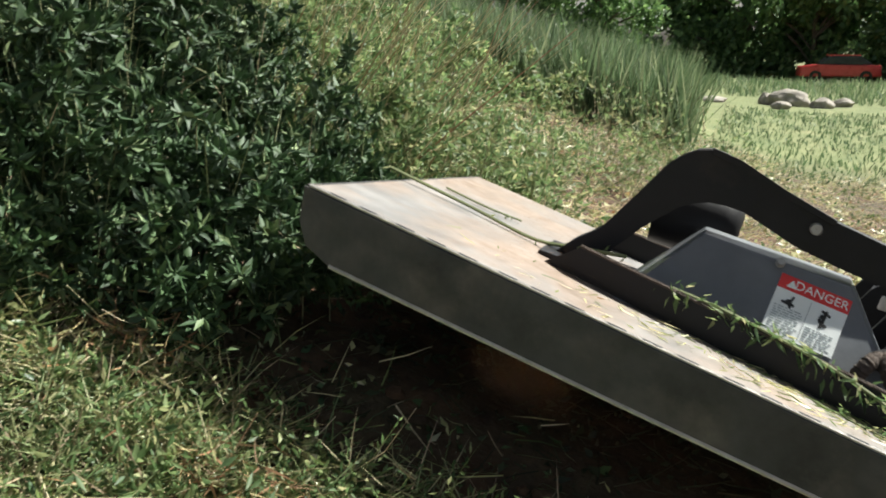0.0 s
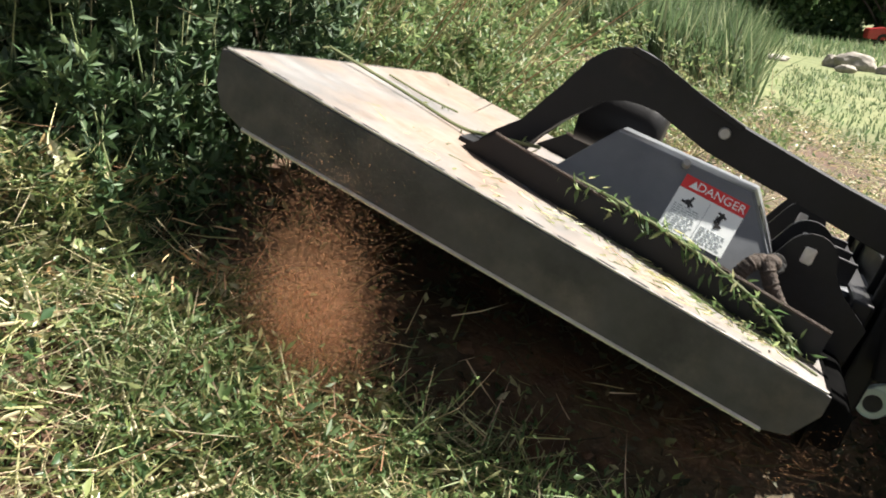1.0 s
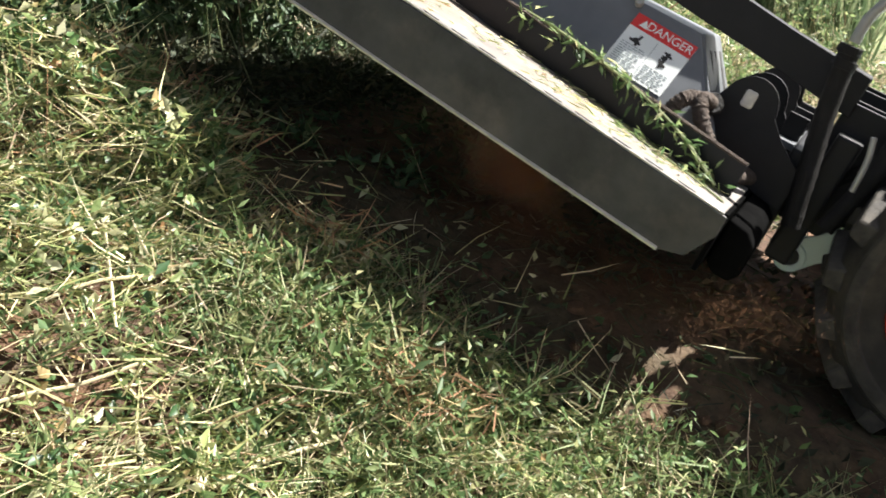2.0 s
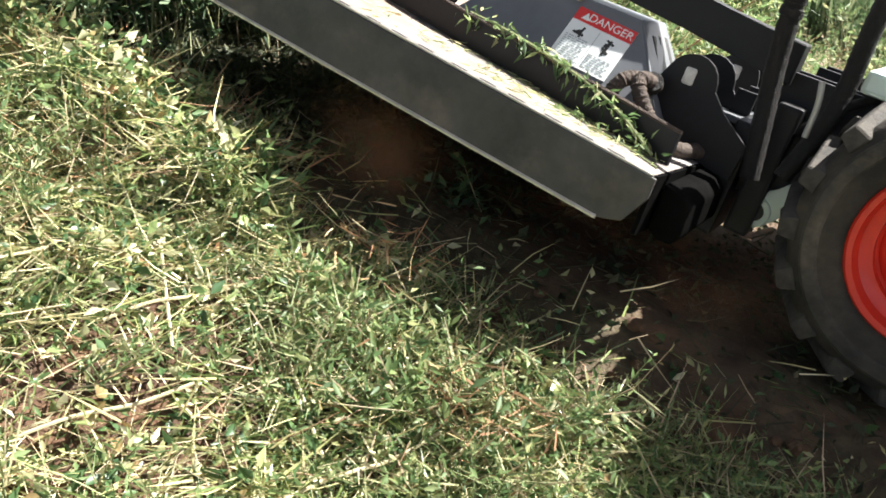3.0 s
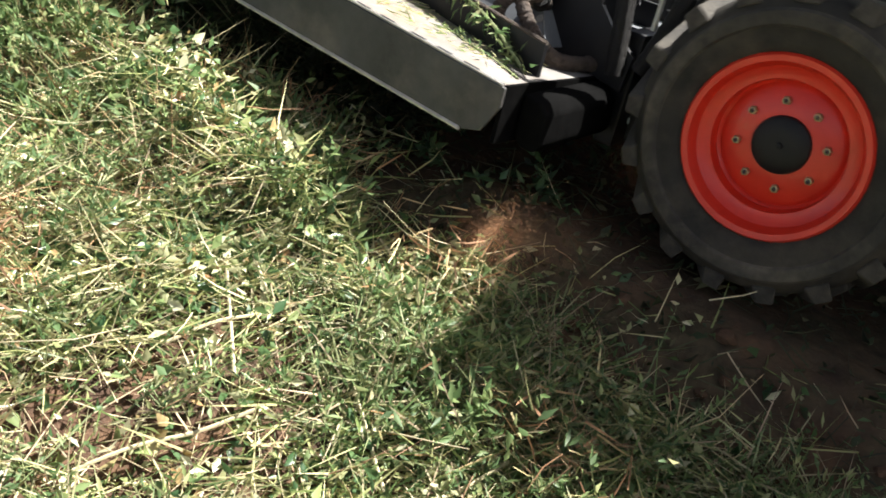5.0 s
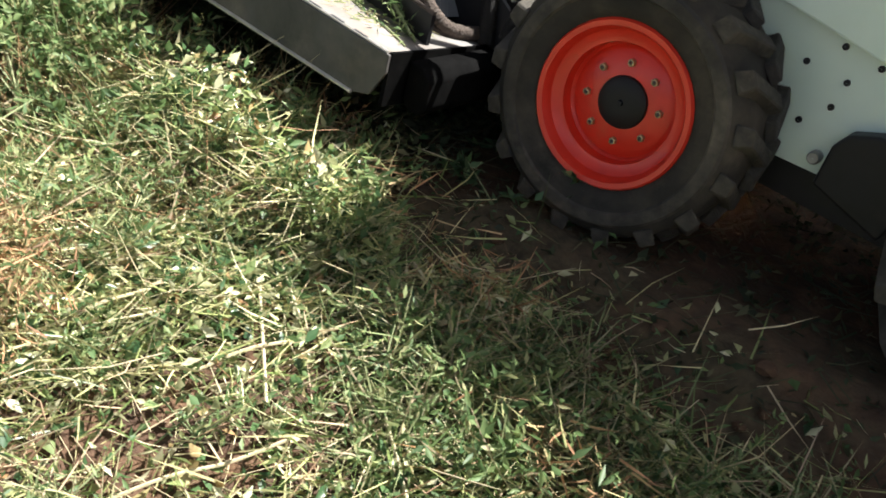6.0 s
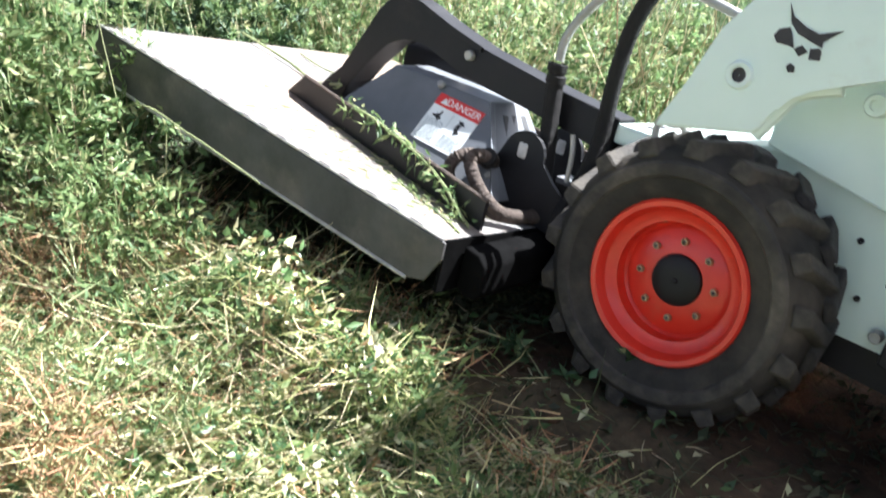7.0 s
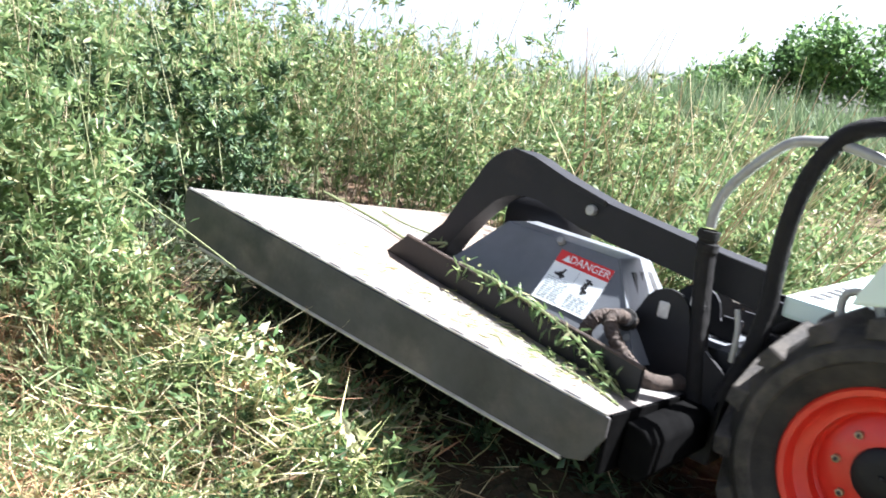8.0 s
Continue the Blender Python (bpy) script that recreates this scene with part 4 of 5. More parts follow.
# standing thicket beyond the deck and up the bank
keep = lambda x, y: x < 1.45 - (y + 2.2) * 0.33
p = scatter(1250, -6.5, 0.6, 1.5, 5.2, rng, keep)
weeds("weed_thicket", p, (rng.uniform(0.75, 1.2, len(p)) + 0.3 * (rng.uniform(0, 1, len(p)) < 0.08)) * np.clip(1.15 - 0.2 * np.clip(p[:, 0] + 1.3, 0, 2), 0.8, 1.15) * (1 - 0.08 * np.clip(p[:, 1] - 3, 0, 2)) * swell(p), rng, "dense sunlit green weeds standing on the bank", 150, 0.17, 0.052)
p = scatter(430, -5.5, -2.32, -0.5, 1.5, rng)
weeds("weed_thicket", p, rng.uniform(0.7, 1.3, len(p)) * swell(p), rng, "tall green weeds before the cutter, not yet mown", 165, 0.16, 0.050)
p = scatter(420, -4.6, -1.3, -1.5, -0.40, rng, lambda x, y: x < -1.48 + 0.6 * (y + 0.45))
weeds("weed_thicket", p, rng.uniform(0.5, 1.35, len(p)), rng, "green weeds at the edge of the mown strip", 165, 0.18, 0.050)
p = scatter(420, -5.0, 0.0, 1.45, 3.6, rng, keep)
bw = unit(np.c_[rng.normal(0.55, 0.3, len(p)), rng.normal(-0.15, 0.2, len(p)), rng.uniform(0.5, 1.2, len(p))])
v, f = strips_arrays(on_ground(p, 0.05), bw, rng.uniform(0.8, 1.5, len(p)), rng.uniform(0.005, 0.010, len(p)), rng, 0.35)
tagged(from_arrays("bent_stalks", v, f, M_STRAW), "pale bent stalks leaning in the weeds", "stalks", kind="stuff")
p = scatter(80, -2.3, -1.62, -0.60, -0.42, rng)
weeds("weed_thicket", p, rng.uniform(0.35, 0.62, len(p)), rng, "leafy green weeds leaning against the mown strip's edge", 90, 0.2, 0.055)
p = scatter(110, -1.95, -1.2, -0.74, -0.47, rng)
weeds("weed_thicket", p, rng.uniform(0.18, 0.46, len(p)), rng, "sunlit leafy weeds left standing along the mown edge", 80, 0.3, 0.042)
# low growth left on the mown strip
p = np.concatenate([scatter(240, -2.6, -0.4, -1.4, -0.38, rng), scatter(200, -1.2, 1.5, -1.9, -0.5, rng), scatter(260, 0.1, 1.6, -1.0, -0.42, rng)])
weeds("low_weeds", p, rng.uniform(0.05, 0.2, len(p)) * (1 + 0.5 * (p[:, 0] < -0.5)), rng, "low green weeds left in the mown strip", 40, 0.6, 0.028)

# weeds in the cutter's way, clump by clump, each pressed down as the deck reaches it
CLUMPS = []
for i in range(14):
    cx = 0.335 - 0.185 * i
    for cy, wd in ((-0.15, 0.32), (0.65, 0.5)):
        q = np.c_[rng.normal(cx - 0.1, 0.10, 13 if cy < 0 else 12), rng.uniform(cy - wd, cy + wd, 13 if cy < 0 else 12)]
        h = rng.uniform(0.8, 1.35, len(q)) * (0.32, 0.5, 0.72, 0.85, 0.92, 1.0)[min(i, 5)]
        origin = (cx, cy, float(ground_z(cx, cy)))
        # leaf colour here carries the shade on the clumps' near side
        c = weeds("weed_clump", q, h, rng, "clump of leafy green weeds in the cutter's way, coloured shade-dark", 380, 0.16, 0.052, origin, M_WEED_SHADE)
        tagged(c, group="weeds in the cutter's way")
        CLUMPS.append((c, origin))

# cut stalks, blades and leaves lying on the slope
def litter(name, n_stalk, n_blade, n_leaf, x0, x1, y0, y1, scale, label, keep=None, lift=0.05, mats=(M_LITTER, M_STRAW, M_LEAF)):
    arr = []
    heap = lambda q: 0.12 + 1.35 * (0.5 + 0.5 * np.sin(9 * q[:, 0] + 4 * np.sin(5 * q[:, 1])) * np.sin(8 * q[:, 1] + 3 * np.sin(6 * q[:, 0])))
    p = scatter(n_blade, x0, x1, y0, y1, rng, keep)
    arr.append(strips_arrays(on_ground(p, rng.uniform(0.0, lift, len(p)) * heap(p)), flatways(len(p), rng, 0.45), rng.uniform(0.04, 0.20, len(p)) * scale, rng.uniform(0.002, 0.0055, len(p)) * scale, rng, 0.5, True))
    root = tagged(new(name), label, "cut grass", kind="stuff")
    v, f = joined(arr)
    o = from_arrays("blades", v, f, mats[0])
    o.parent = root
    tagged(o, kind="stuff")
    p = scatter(n_stalk, x0, x1, y0, y1, rng, keep)
    v, f = strips_arrays(on_ground(p, rng.uniform(0.01, lift * 1.2, len(p)) * heap(p)), flatways(len(p), rng, 0.3), rng.uniform(0.05, 0.24, len(p)) * scale, rng.uniform(0.0018, 0.0042, len(p)) * scale, rng, 0.6)
    o = from_arrays("stalks", v, f, mats[1])
    o.parent = root
    tagged(o, kind="stuff")
    p = scatter(n_leaf, x0, x1, y0, y1, rng, keep)
    L = rng.uniform(0.014, 0.05, len(p)) * scale
    v, f = leaves_arrays(on_ground(p, rng.uniform(0.0, lift * 1.25, len(p)) * heap(p)), flatways(len(p), rng, 0.7), L, L * rng.uniform(0.35, 0.65, len(p)), rng)
    o = from_arrays("leaves", v, f, mats[2])
    o.parent = root
    tagged(o, kind="stuff")
    return root


def patchy(x, y):
    v = np.sin(3.1 * x + 1.3 * y) + np.sin(2.2 * y - 1.7 * x + 2) + 0.7 * np.sin(7 * x - 5 * y)
    edge = -0.47 + 0.05 * np.sin(4.0 * x + 1.0) + 0.03 * np.sin(11 * x)
    share = np.where(y > edge, np.where(x > -0.3, 0.03, 0.25), np.clip(1 - (x - 0.25) * 1.0, 0.16, 1)) * np.where((y > -1.25) & (x < -0.6), 0.42, 1.0)
    return (rng.uniform(-2.6, 1.0, len(x)) < v) & (rng.uniform(0, 1, len(x)) < np.where(y < 1, share, 1))


litter("cut_grass", 10000, 92000, 98000, -2.9, 2.3, -2.1, -0.12, 1.05, "pale green and straw-coloured cut grass lying in the sun", patchy, 0.085)
# these two stands have the deck's and loader's shade in their colour
litter("cut_grass", 1500, 9000, 12000, -3.0, -0.4, -0.14, 1.6, 1.2, "freshly cut weeds trampled into the soil, coloured dark for shade", None, 0.05, (M_LITTER_SHADE, M_LITTER_SHADE, M_LITTER_SHADE))
litter("cut_grass", 200, 2600, 4500, -0.6, 3.6, -0.44, 1.6, 1.0, "trampled grass on bare red soil of the wheel track, shade-darkened", None, 0.03, (M_LITTER_SHADE, M_LITTER_SHADE, M_LITTER_SHADE))
litter("cut_grass", 11000, 15000, 15000, -2.0, 6.0, 1.5, 12.0, 1.7, "cut weeds strewn over the mown slope", patchy, 0.07)

litter("windrow", 700, 7500, 9500, -1.95, -0.2, -0.68, -0.40, 1.1, "windrow of cut weeds heaped along the mown edge", lambda x, y: y < -0.40 - 0.07 * (1 + np.sin(6.0 * x + 1.0)), 0.19)

M_ROOT = leafy("dry_root", [(0.0, (0.14, 0.085, 0.045)), (0.35, (0.42, 0.22, 0.115)), (0.6, (0.48, 0.36, 0.19)), (1.0, (0.20, 0.22, 0.08))], 0.15, 0.8)
p = np.concatenate([np.c_[rng.normal(cx, 0.10, k), rng.normal(cy, 0.06, k)] for cx, cy, k in ((-1.35, -0.56, 1300), (-1.1, -0.50, 800), (-1.55, -0.75, 700), (-0.55, -0.38, 300), (-0.2, -0.40, 120), (-1.75, -0.6, 700), (0.55, -0.75, 300), (0.15, -0.50, 200), (-0.85, -0.40, 350), (-0.75, -1.25, 900), (-0.62, -1.32, 500))])
v, f = strips_arrays(on_ground(p, rng.uniform(0.0, 0.19, len(p))), flatways(len(p), rng, 0.7), rng.uniform(0.03, 0.13, len(p)), rng.uniform(0.002, 0.006, len(p)), rng, 0.6, True)
tagged(from_arrays("torn_roots", v, f, M_ROOT), "torn red-brown roots and dry stems in the cut grass", "roots", kind="stuff")

# dry stubble standing along the cutter's edge
p = scatter(4200, -2.6, -0.55, -0.95, -0.36, rng, lambda x, y: y > -0.62 + 0.22 * x + 0.2 * np.sin(5 * x))
v, f = strips_arrays(on_ground(p, -0.02), unit(np.c_[rng.normal(0, 0.75, (len(p), 2)), np.ones(len(p))]), rng.uniform(0.05, 0.34, len(p)), rng.uniform(0.002, 0.005, len(p)), rng, 0.5)
tagged(from_arrays("dry_stubble", v, f, M_ROOT), "red-brown dry stubble standing by the uncut weeds", "stubble", kind="stuff")

p = scatter(3200, -2.2, -0.5, -1.35, -0.42, rng)
v, f = strips_arrays(on_ground(p, rng.uniform(0.0, 0.09, len(p))), flatways(len(p), rng, 0.5), rng.uniform(0.04, 0.18, len(p)), rng.uniform(0.002, 0.005, len(p)), rng, 0.7, True)
tagged(from_arrays("dead_stems", v, f, M_ROOT), "brown dead stems strewn among the cut weeds", "stems", kind="stuff")

litter("cut_grass", 900, 14000, 14000, -5.0, 5.0, -6.0, -2.1, 1.9, "dry cut grass strewn over the mown ground", None, 0.06)

# single long pale stalks on the mown strip
for (x, y, a, L) in ((0.36, -0.72, 70, 0.42), (-0.10, -0.95, 65, 0.34), (-0.45, -1.1, 80, 0.3), (0.15, -0.6, -25, 0.5), (-0.3, -0.75, -30, 0.45), (0.0, -1.25, 62, 0.36), (-0.7, -0.7, -20, 0.5), (0.45, -1.0, 68, 0.4), (-0.9, -1.0, 75, 0.4), (-0.14, -0.95, -40, 0.36), (0.3, -0.98, -35, 0.3), (-0.5, -0.9, -45, 0.35)):
    bm = bmesh.new()
    d = Vector((math.cos(radians(a)), math.sin(radians(a)), 0))
    pts = []
    for k in range(4):
        q = Vector((x, y, 0)) + d * (L * (k / 3 - 0.5))
        q.z = float(ground_z(q.x, q.y)) + 0.06 + 0.012 * (k % 2)
        pts.append(q)
    tube(bm, pts, 0.0042, 6)
    tagged(part("dry_stalk", bm, M_STRAW), "long pale dry stalk lying on the cut grass", "stalk", "dry stalks")

# a long pale stem bent over from the uncut weeds
bm = bmesh.new()
tube(bm, [Vector((-1.92, -0.56, float(ground_z(-1.92, -0.56)) - 0.02)), (-1.78, -0.52, 0.80), (-1.45, -0.495, 0.90), (-1.145, -0.50, 0.795), (-0.80, -0.51, 0.643)], 0.0032, 6)
tagged(part("bent_stalk", bm, M_STEM), "long pale stalk bent over from the uncut weeds", "stalk")

# soil clods along the track
for i in range(46):
    bm = bmesh.new()
    bmesh.ops.create_icosphere(bm, subdivisions=2, radius=1)
    rc = random.Random(i)
    r = rc.uniform(0.010, 0.030)
    for v in bm.verts:
        v.co *= r * rc.uniform(0.75, 1.2)
        v.co.z *= 0.7
    x, y = rc.uniform(-0.7, 2.2), rc.choice((rc.uniform(-0.5, -0.12), rc.uniform(0.3, 1.2)))
    o = tagged(part("soil_clod", bm, M_CLOD), "small clod of red-brown soil on the track", "soil clod", "soil clods")
    o.location = (x, y, float(ground_z(x, y)) + r * 0.3)

# leafy single weeds at the edge of the mown strip
for (x, y, h) in ((-0.55, -0.42, 0.26), (-0.9, -0.5, 0.34), (-1.3, -0.55, 0.5), (-0.75, -0.62, 0.25), (-1.5, -0.75, 0.5), (-0.35, -0.47, 0.2), (-1.1, -0.8, 0.3), (-0.62, -0.38, 0.3), (-0.30, -0.50, 0.24), (-0.22, -0.58, 0.17), (-0.84, -0.70, 0.26), (-0.44, -0.30, 0.13), (0.42, -0.84, 0.22), (0.29, -0.70, 0.15), (0.05, -0.66, 0.12), (0.62, -0.72, 0.13), (-0.98, -0.60, 0.3)):
    q = np.array([[x, y], [x + 0.03, y + 0.02], [x - 0.03, y + 0.01]])
    weeds("weed", q, np.array([h, h * 0.7, h * 0.5]), rng, "leafy green weed standing at the edge of the mown strip", 70, 0.2, 0.045, (x, y, float(ground_z(x, y))))

# tall grass belt on the rise behind, and the rough meadow
def grass(name, p, h0, h1, w, label, bend=0.5):
    n = len(p)
    a = unit(np.c_[rng.normal(0, 0.22, (n, 2)), np.ones(n)])
    v, f = strips_arrays(on_ground(p, -0.02), a, rng.uniform(h0, h1, n), np.full(n, w) * rng.uniform(0.6, 1.3, n), rng, bend, True)
    o = from_arrays(name, v, f, M_GRASS)
    return tagged(o, label, "grass", kind="stuff")


p = scatter(30000, -9.0, 1.4, 10.0, 17.0, rng, lambda x, y: x < 0.75 - 0.03 * (y - 10) + 0.25 * np.sin(y * 2))
grass("tall_grass", p, 0.6, 1.5, 0.032, "belt of tall green grass on the rise")
p = scatter(16000, -30, 16, 26, 48, rng, lambda x, y: y > 29 + 2 * np.sin(x * 0.7))
grass("rough_grass", p, 0.15, 0.55, 0.05, "rough pale-green meadow grass")
p = scatter(9000, 1.2, 12, 11, 24, rng)
grass("mown_meadow", p, 0.05, 0.16, 0.03, "short bright green meadow grass")
p = scatter(190, -0.4, 0.75, 1.5, 4.4, rng, lambda x, y: x < 0.9 - 0.22 * (y - 1.5))
weeds("weeds", p, rng.uniform(0.35, 0.85, len(p)), rng, "thin sunlit weeds left standing beside the mown slope", 60, 0.25, 0.05)
p = scatter(110, 0.2, 1.5, 4.5, 7.5, rng)
weeds("weeds", p, rng.uniform(0.3, 1.1, len(p)), rng, "thin weeds left standing on the mown slope", 22, 0.2, 0.06)
p = scatter(60, -3.0, -0.5, 6.0, 9.5, rng)
weeds("shrubs", p, rng.uniform(0.5, 1.0, len(p)), rng, "dark green shrubs on the bank", 160, 0.25, 0.09)


# rocks, cars and trees in the distance
def rock(x, y, sx, sy, sz, seed):
    bm = bmesh.new()
    bmesh.ops.create_icosphere(bm, subdivisions=3, radius=1)
    for v in bm.verts:
        d = 0.25 * noise.noise(v.co * 1.3 + Vector((seed, 0, 0))) + 0.1 * noise.noise(v.co * 4 + Vector((0, seed, 0)))
        v.co = Vector((v.co.x * sx, v.co.y * sy, v.co.z * sz)) * (1 + d)
    o = tagged(part("rock", bm, M_ROCK), "pale grey-brown rock lying in the meadow", "rock", "rocks in the meadow")
    o.location = (x, y, float(ground_z(x, y)) + sz * 0.5)


for i, (x, y, sx, sy, sz) in enumerate(((3.3, 27, 1.0, 0.6, 0.5), (4.2, 26.5, 0.5, 0.4, 0.3), (3.0, 25.5, 0.45, 0.3, 0.2), (0.9, 26, 0.9, 0.4, 0.16), (4.9, 28, 0.6, 0.4, 0.25), (2.6, 27, 0.35, 0.3, 0.35))):
    rock(x - 0.3, y, sx * 0.66, sy * 0.7, sz * 0.7, i * 7.3)


def red_car(x, y, turn, length):
    car = empty("red_car", "red car parked beyond the meadow", "car", "parked red cars")
    bm = bmesh.new()
    k = length / 4.2
    prism(bm, [(-2.1 * k, 0.3), (-2.1 * k, 0.85), (-1.2 * k, 0.95), (2.05 * k, 0.92), (2.1 * k, 0.3)], -0.85, 0.85)
    bevelled(bm, 0.08)
    part("body", bm, M_CARRED, car)
    bm = bmesh.new()
    prism(bm, [(-1.1 * k, 0.93), (-0.6 * k, 1.42), (1.0 * k, 1.42), (1.7 * k, 0.92)], -0.74, 0.74)
    bevelled(bm, 0.06)
    part("cabin", bm, M_GLASS, car)
    bm = bmesh.new()
    box(bm, (-0.6 * k, -0.7, 1.425), (1.0 * k, 0.7, 1.47), 0.02)
    part("roof", bm, M_CARRED, car)
    for wx in (-1.3 * k, 1.3 * k):
        for wy in (-0.9, 0.72):
            bm = bmesh.new()
            lathe(bm, [(0.16, 0.0), (0.30, 0.0), (0.32, 0.03), (0.32, 0.15), (0.30, 0.18), (0.16, 0.18)], 20)
            o = part("wheel", bm, M_RUBBER, car)
            o.location = (wx, wy, 0.31)
    car.matrix_basis = pose(x, y, float(ground_z(x, y)), 0, 0, turn)


red_car(6.6, 52, 5, 4.2)
red_car(11.2, 50, -8, 4.6)


def tree(x, y, h, spread, seed, n=2600, leaf=0.4):
    r = np.random.default_rng(seed)
    rc = random.Random(seed)
    z0 = float(ground_z(x, y))
    t = empty("tree", "leafy green broad-crowned tree beyond the meadow", "tree", "trees in the distance")
    bm = bmesh.new()
    tips = []
    tube(bm, [(0, 0, -0.2), (0.1, 0.05, h * 0.25), (0.0, 0.1, h * 0.55), (0.1, 0, h * 0.85)], h * 0.022, 8)
    for i in range(14):
        a = rc.uniform(0, 6.28)
        b = h * rc.uniform(0.08, 0.7)
        L = spread * rc.uniform(0.6, 1.0)
        e = (L * math.cos(a), L * math.sin(a), min(h * 0.97, b + h * rc.uniform(0.1, 0.35)))
        tube(bm, [(0, 0, b), (e[0] * 0.5, e[1] * 0.5, b + (e[2] - b) * 0.6), e], h * 0.009, 6)
        tips += [e, (e[0] * 0.6, e[1] * 0.6, b + (e[2] - b) * 0.75)]
    tips += [(0, 0, h * 0.9), (0.2 * spread, 0, h * 0.8), (-0.2 * spread, 0.1, h * 0.75)]
    part("trunk", bm, M_BARK, t)
    tips = np.array(tips)
    c = tips[r.integers(0, len(tips), 60)] + r.normal(0, spread * 0.16, (60, 3))
    b = c[r.integers(0, 60, n)] + r.normal(0, spread * 0.11, (n, 3))
    L = r.uniform(0.6, 1.3, n) * leaf
    v, f = leaves_arrays(b, r.normal(0, 1, (n, 3)) + np.array([0, 0, -0.2]), L, L * 0.6, r)
    o = from_arrays("crown", v, f, M_TREE)
    o.parent = t
    t.location = (x, y, z0)


tree(-12.6, 35, 5.0, 2.6, 1, 7000, 0.26)
tree(-8.8, 37, 5.6, 2.9, 2, 8000, 0.26)
tree(-5.0, 40, 5.4, 2.6, 3, 7000, 0.26)
for i, (x, y, h) in enumerate(((-2, 60, 8), (1.5, 58, 8.5), (4.5, 62, 8), (7.5, 66, 9), (10.5, 62, 9), (14, 65, 8.5), (18, 62, 9), (23, 66, 9), (28, 60, 9), (12.5, 57, 7), (5.5, 57, 6.5), (16, 58, 7))):
    tree(x, y, h, h * 0.42, 20 + i, 6000, 0.5)
rh = np.random.default_rng(77)
nh = 26000
hx = rh.uniform(-6, 34, nh)
hy = 57 + rh.normal(0, 0.8, nh)
hz = ground_z(hx, hy) + np.abs(rh.normal(0, 1, nh)) * (1.0 + 0.5 * np.sin(hx * 0.9) + 0.4 * np.sin(hx * 2.3))
hl = rh.uniform(0.2, 0.5, nh)
tagged(from_arrays("hedge", *leaves_arrays(np.c_[hx, hy, hz], rh.normal(0, 1, (nh, 3)), hl, hl * 0.6, rh), M_TREE), "dark green bushes under the distant trees", "bushes", kind="stuff")


# ---- strands lying on the deck ----
def strand(name, pts, r, n_leaf, seed, label, leaf=0.04):
    """A limp stem with hanging leaves that rides on the cutter."""
    root = empty(name, label, "stalk")
    bm = bmesh.new()
    tube(bm, pts, r, 6)
    part("stem", bm, M_STEM, root)
    if n_leaf:
        q = np.random.default_rng(seed)
        P = np.array([tuple(p) for p in pts])
        t = q.uniform(0, len(P) - 1.001, n_leaf)
        i = t.astype(int)
        b = P[i] + (P[i + 1] - P[i]) * (t - i)[:, None] + q.normal(0, 0.012, (n_leaf, 3))
        L = q.uniform(0.6, 1.3, n_leaf) * leaf
        v, f = leaves_arrays(b, q.normal(0, 0.8, (n_leaf, 3)) + np.array([0.25, -0.35, -0.6]), L, L * 0.24, q)
        o = from_arrays("leaves", v, f, M_WEED)
        o.parent = root
    return root


RIDERS = [
    strand("leafy_strand", [(-1.30, -0.01, 0.52), (-1.15, -0.045, 0.515), (-1.0, -0.085, 0.50), (-0.85, -0.115, 0.475), (-0.72, -0.16, 0.44), (-0.60, -0.20, 0.385)], 0.005, 240, 5, "leafy green strand hanging over the deck rail"),
    strand("twig", [(-2.30, 0.34, 0.525), (-2.0, 0.33, 0.49), (-1.75, 0.26, 0.47), (-1.60, 0.20, 0.50), (-1.45, 0.1, 0.54)], 0.006, 14, 6, "dark dead twig lying on the deck", 0.03),
    strand("twig", [(-2.15, 0.55, 0.485), (-1.98, 0.50, 0.475), (-1.85, 0.52, 0.465)], 0.004, 6, 7, "dark dead twig lying on the deck", 0.03),
    strand("leafy_strand", [(-0.90, -0.16, 0.40), (-0.78, -0.20, 0.392), (-0.66, -0.23, 0.385), (-0.56, -0.27, 0.376)], 0.003, 60, 8, "thin cut strand lying on the deck", 0.03),
]
q = np.random.default_rng(9)
n = 380
u = np.c_[-0.62 - np.abs(q.normal(0, 0.45, n)), q.uniform(-0.30, -0.02, n)]
u = u[(u[:, 0] > -2.1)]
v1 = strips_arrays(np.c_[u, deck_z(u[:, 0], u[:, 1]) + 0.004], flatways(len(u), q, 0.03), q.uniform(0.02, 0.07, len(u)), q.uniform(0.002, 0.004, len(u)), q, 0.2, True)
chaff = tagged(from_arrays("chaff", *v1, M_LITTER), "chopped grass chaff lying on the deck", "chaff", kind="stuff")
RIDERS.append(chaff)


# ---- dust ----
def dust(seed, size, n, puffs=7):
    """Fine specks of dry soil in a few billows that run into one another."""
    q = np.random.default_rng(seed)
    size = np.array(size)
    heart = q.normal(0, 0.75, (puffs, 3)) * size
    wide = q.uniform(0.35, 0.8, puffs)
    k = q.integers(0, puffs, n)
    b = heart[k] + q.normal(0, 1, (n, 3)) * size * wide[k][:, None]
    L = q.uniform(0.0010, 0.0026, n)[:, None]
    e1 = unit(q.normal(0, 1, (n, 3)))
    e2 = unit(np.cross(e1, q.normal(0, 1, (n, 3)))) * L * 0.45
    e1 = e1 * L * 0.5
    v = np.stack([b - e1 - e2, b + e1 - e2, b + e1 + e2, b - e1 + e2], 1).reshape(-1, 3)
    f = np.arange(4 * n).reshape(-1, 4)
    return tagged(from_arrays("dust_cloud", v, f, M_DUST), "thin puff of red-brown dust blown out under the deck", "dust", "dust puffs", "stuff")


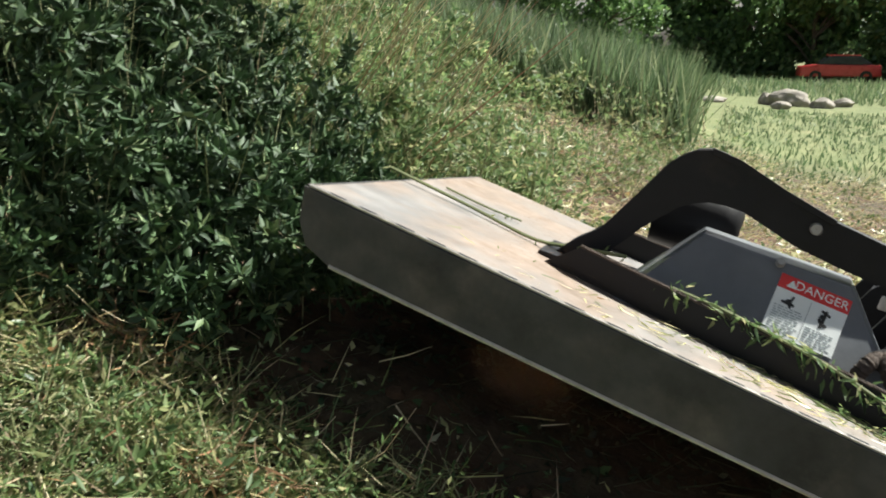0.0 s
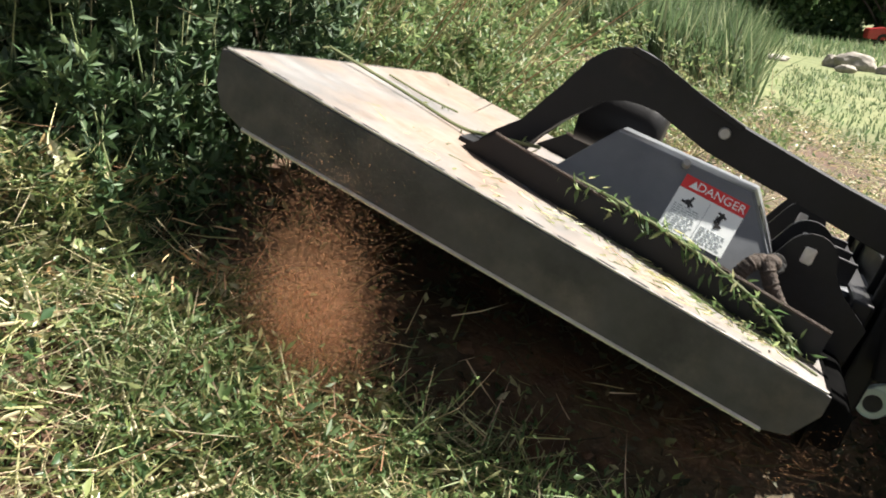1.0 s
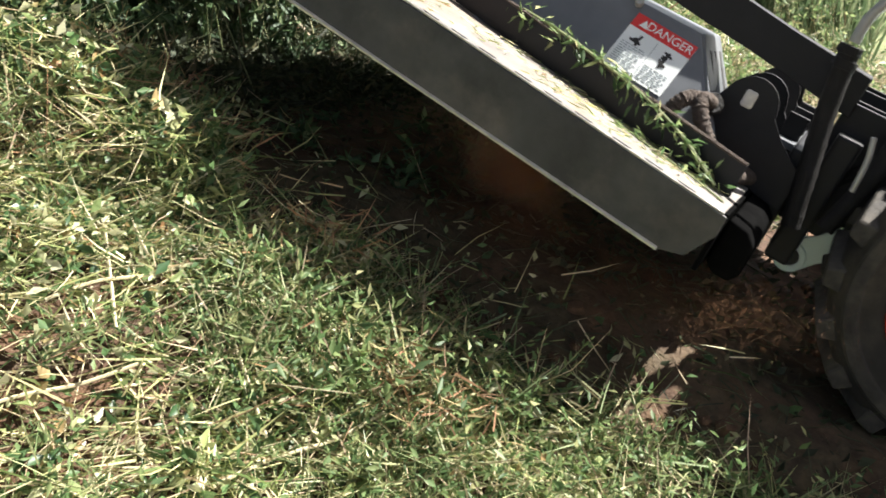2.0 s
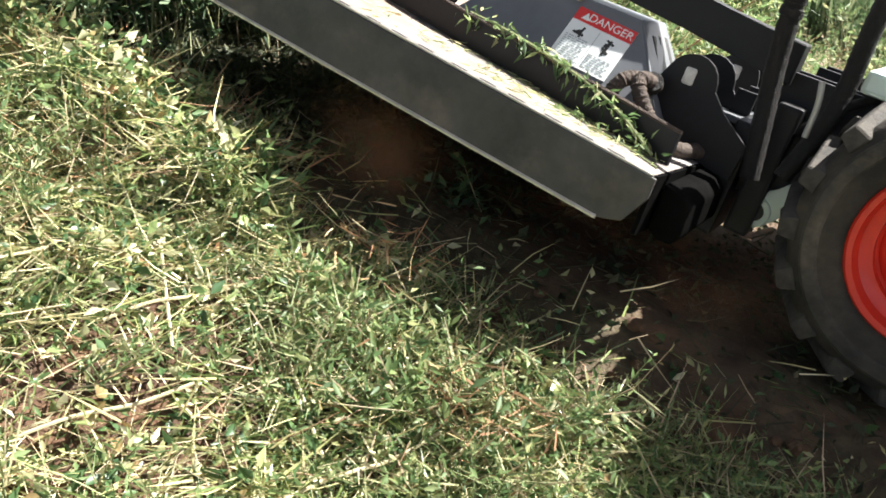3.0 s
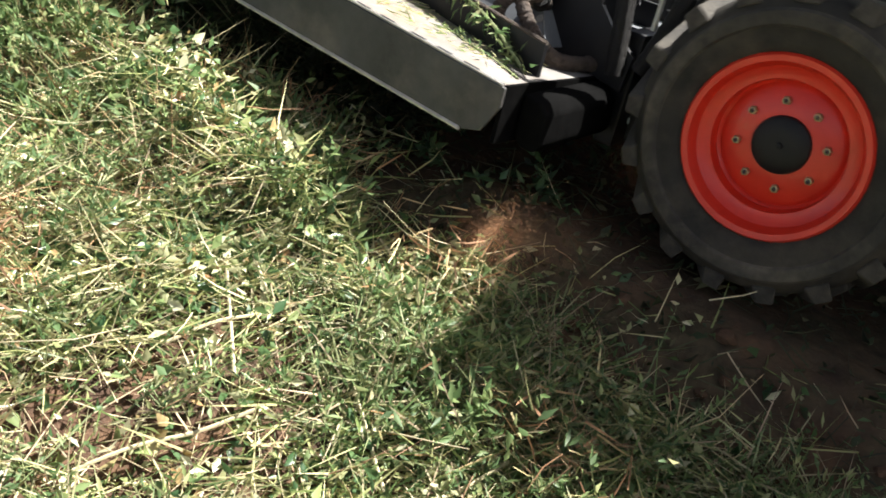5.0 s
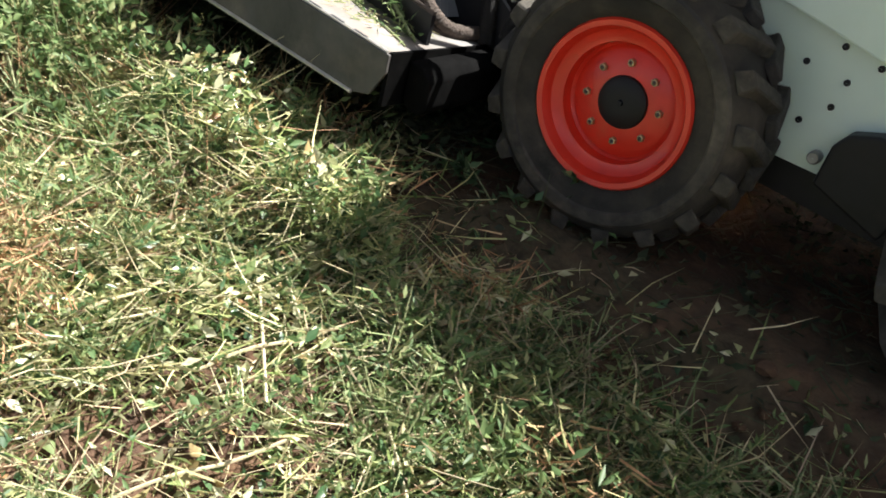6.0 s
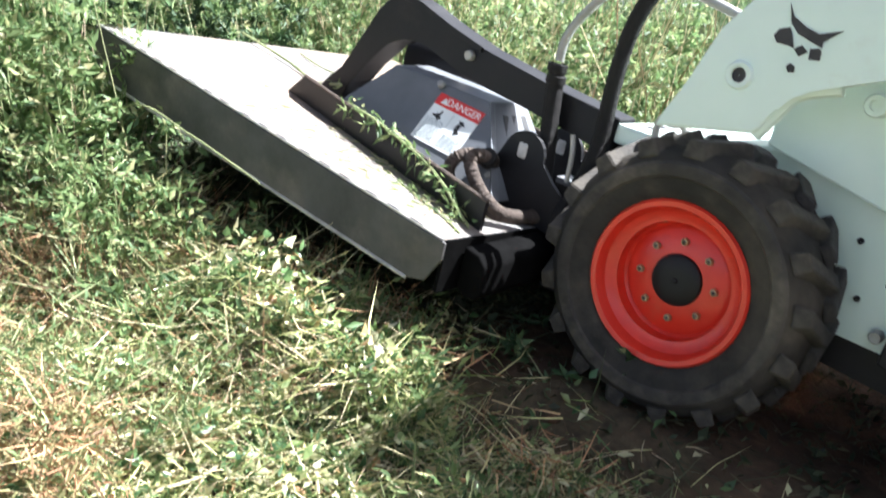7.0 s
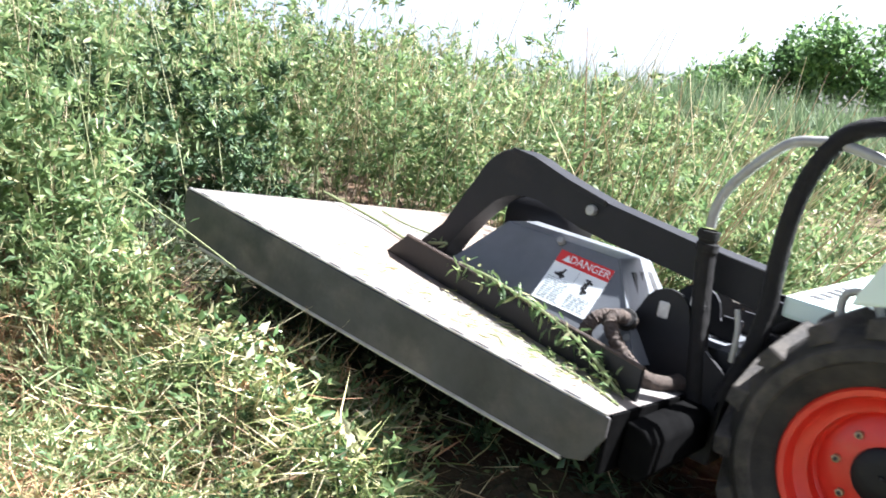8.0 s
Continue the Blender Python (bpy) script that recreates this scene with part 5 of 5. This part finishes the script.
PUFFS = [dust(1, (0.10, 0.09, 0.20), 170000), dust(2, (0.13, 0.10, 0.10), 105000), dust(3, (0.08, 0.07, 0.07), 36000), dust(4, (0.30, 0.10, 0.08), 42000)]


# ---- movement ----
def drive_at(t, table):
    """A row of the table at t, smoothly between its rows."""
    ts = [r[0] for r in table]
    i = max(k for k in range(len(ts)) if ts[k] <= t + 1e-6)
    if i == len(ts) - 1:
        return table[-1][1:]
    a, b = table[i], table[i + 1]
    before, after = table[max(i - 1, 0)], table[min(i + 2, len(table) - 1)]
    u, h = (t - a[0]) / (b[0] - a[0]), b[0] - a[0]
    res = []
    for k in range(1, 7):
        ma = (b[k] - before[k]) / (b[0] - before[0]) * h
        mb = (after[k] - a[k]) / (after[0] - a[0]) * h
        res.append((2 * u ** 3 - 3 * u ** 2 + 1) * a[k] + (u ** 3 - 2 * u ** 2 + u) * ma + (-2 * u ** 3 + 3 * u ** 2) * b[k] + (u ** 3 - u ** 2) * mb)
    return res


def drive_pose(t, table):
    s, pitch, swing, heave, roll, aside = drive_at(t, table)
    return SLOPE @ pose(s, aside, heave) @ pose(0, 0, 0, 0, 0, swing) @ pose(0, 0, 0, 0, pitch, 0) @ pose(0, 0, 0, roll)


def motions():
    times = [0.1 * i for i in range(81)]
    walk(skid_loader, [(t, drive_pose(t, DRIVE)) for t in times])
    for thing in [cutter] + RIDERS:
        walk(thing, [(t, drive_pose(t, CUT)) for t in times])
    # the quick-attach frame stays on the cutter's back
    walk(coupler, [(t, drive_pose(t, DRIVE).inverted() @ drive_pose(t, CUT)) for t in times])
    for w in loader_wheels:
        x, y = w.location.x, w.location.y
        walk(w, [(t, pose(x, y, 0.39, 0, -23.5 + math.degrees(drive_at(t, DRIVE)[0] / 0.392), 0)) for t in times])
    # weeds go down when the deck's front edge reaches them
    for c, (x, y, z) in CLUMPS:
        rows = []
        for t in [0.1 * i for i in range(81)]:
            reach = min(drive_at(0.1 * k, CUT)[0] for k in range(int(round(t * 10)) + 1))
            front = (drive_pose(0, CUT) @ Vector((FRONT, y, 0.4))).x + (reach - CUT[0][1]) * 0.958
            push = min(1.0, max(0.0, (x + 0.18 - front) / 0.42))
            rows.append((t, pose(x - 0.10 * push, y, z - 0.10 * push, 0, -86 * push, 0)))
        keep = [r for i, r in enumerate(rows) if i in (0, 80) or i % 2 == 0]
        walk(c, keep)
    puff = lambda rows: [(t, Matrix.Translation(p)) for t, p in rows]
    walk(PUFFS[0], puff(((0.0, (1.05, 0.1, -0.35)), (0.3, (1.10, -0.25, -0.36)), (0.5, (0.88, -0.36, -0.30)), (0.7, (0.66, -0.42, -0.18)), (0.85, (0.53, -0.52, -0.12)), (1.0, (0.48, -0.56, -0.14)), (1.2, (0.42, -0.46, -0.10)), (1.5, (0.36, -0.32, 0.02)), (1.8, (0.35, 0.05, -0.04)), (2.2, (0.35, 0.4, -0.08)), (8.0, (0.30, 0.45, -0.14)))))
    walk(PUFFS[1], puff(((0.0, (0.6, 0.6, -0.2)), (2.2, (0.25, 0.3, 0.0)), (3.0, (-0.10, -0.1, 0.10)), (3.3, (-0.02, -0.36, 0.10)), (3.5, (0.10, -0.43, -0.04)), (3.8, (0.32, -0.43, -0.12)), (4.0, (0.50, -0.05, -0.12)), (4.3, (0.50, 0.25, -0.16)), (5.0, (0.35, 0.4, -0.14)), (8.0, (0.3, 0.5, -0.16)))))
    walk(PUFFS[2], puff(((0.0, (1.3, 0.5, -0.4)), (3.0, (0.76, 0.1, -0.24)), (3.3, (0.72, -0.22, -0.18)), (3.5, (0.68, -0.32, -0.18)), (4.0, (0.62, -0.34, -0.20)), (4.2, (0.52, -0.32, -0.12)), (5.3, (0.06, -0.28, -0.02)), (5.6, (0.0, -0.26, 0.0)), (6.2, (-0.1, 0.25, 0.03)), (8.0, (-0.1, 0.4, 0.0)))))
    walk(PUFFS[3], puff(((0.0, (1.25, -0.05, -0.42)), (0.3, (1.02, -0.38, -0.32)), (0.6, (0.95, -0.40, -0.32)), (0.9, (0.95, -0.20, -0.34)), (1.3, (0.62, -0.36, -0.18)), (1.7, (0.55, -0.36, -0.18)), (2.0, (0.55, -0.12, -0.18)), (2.5, (0.5, 0.3, -0.2)), (8.0, (0.3, 0.5, -0.16)))))


motions()
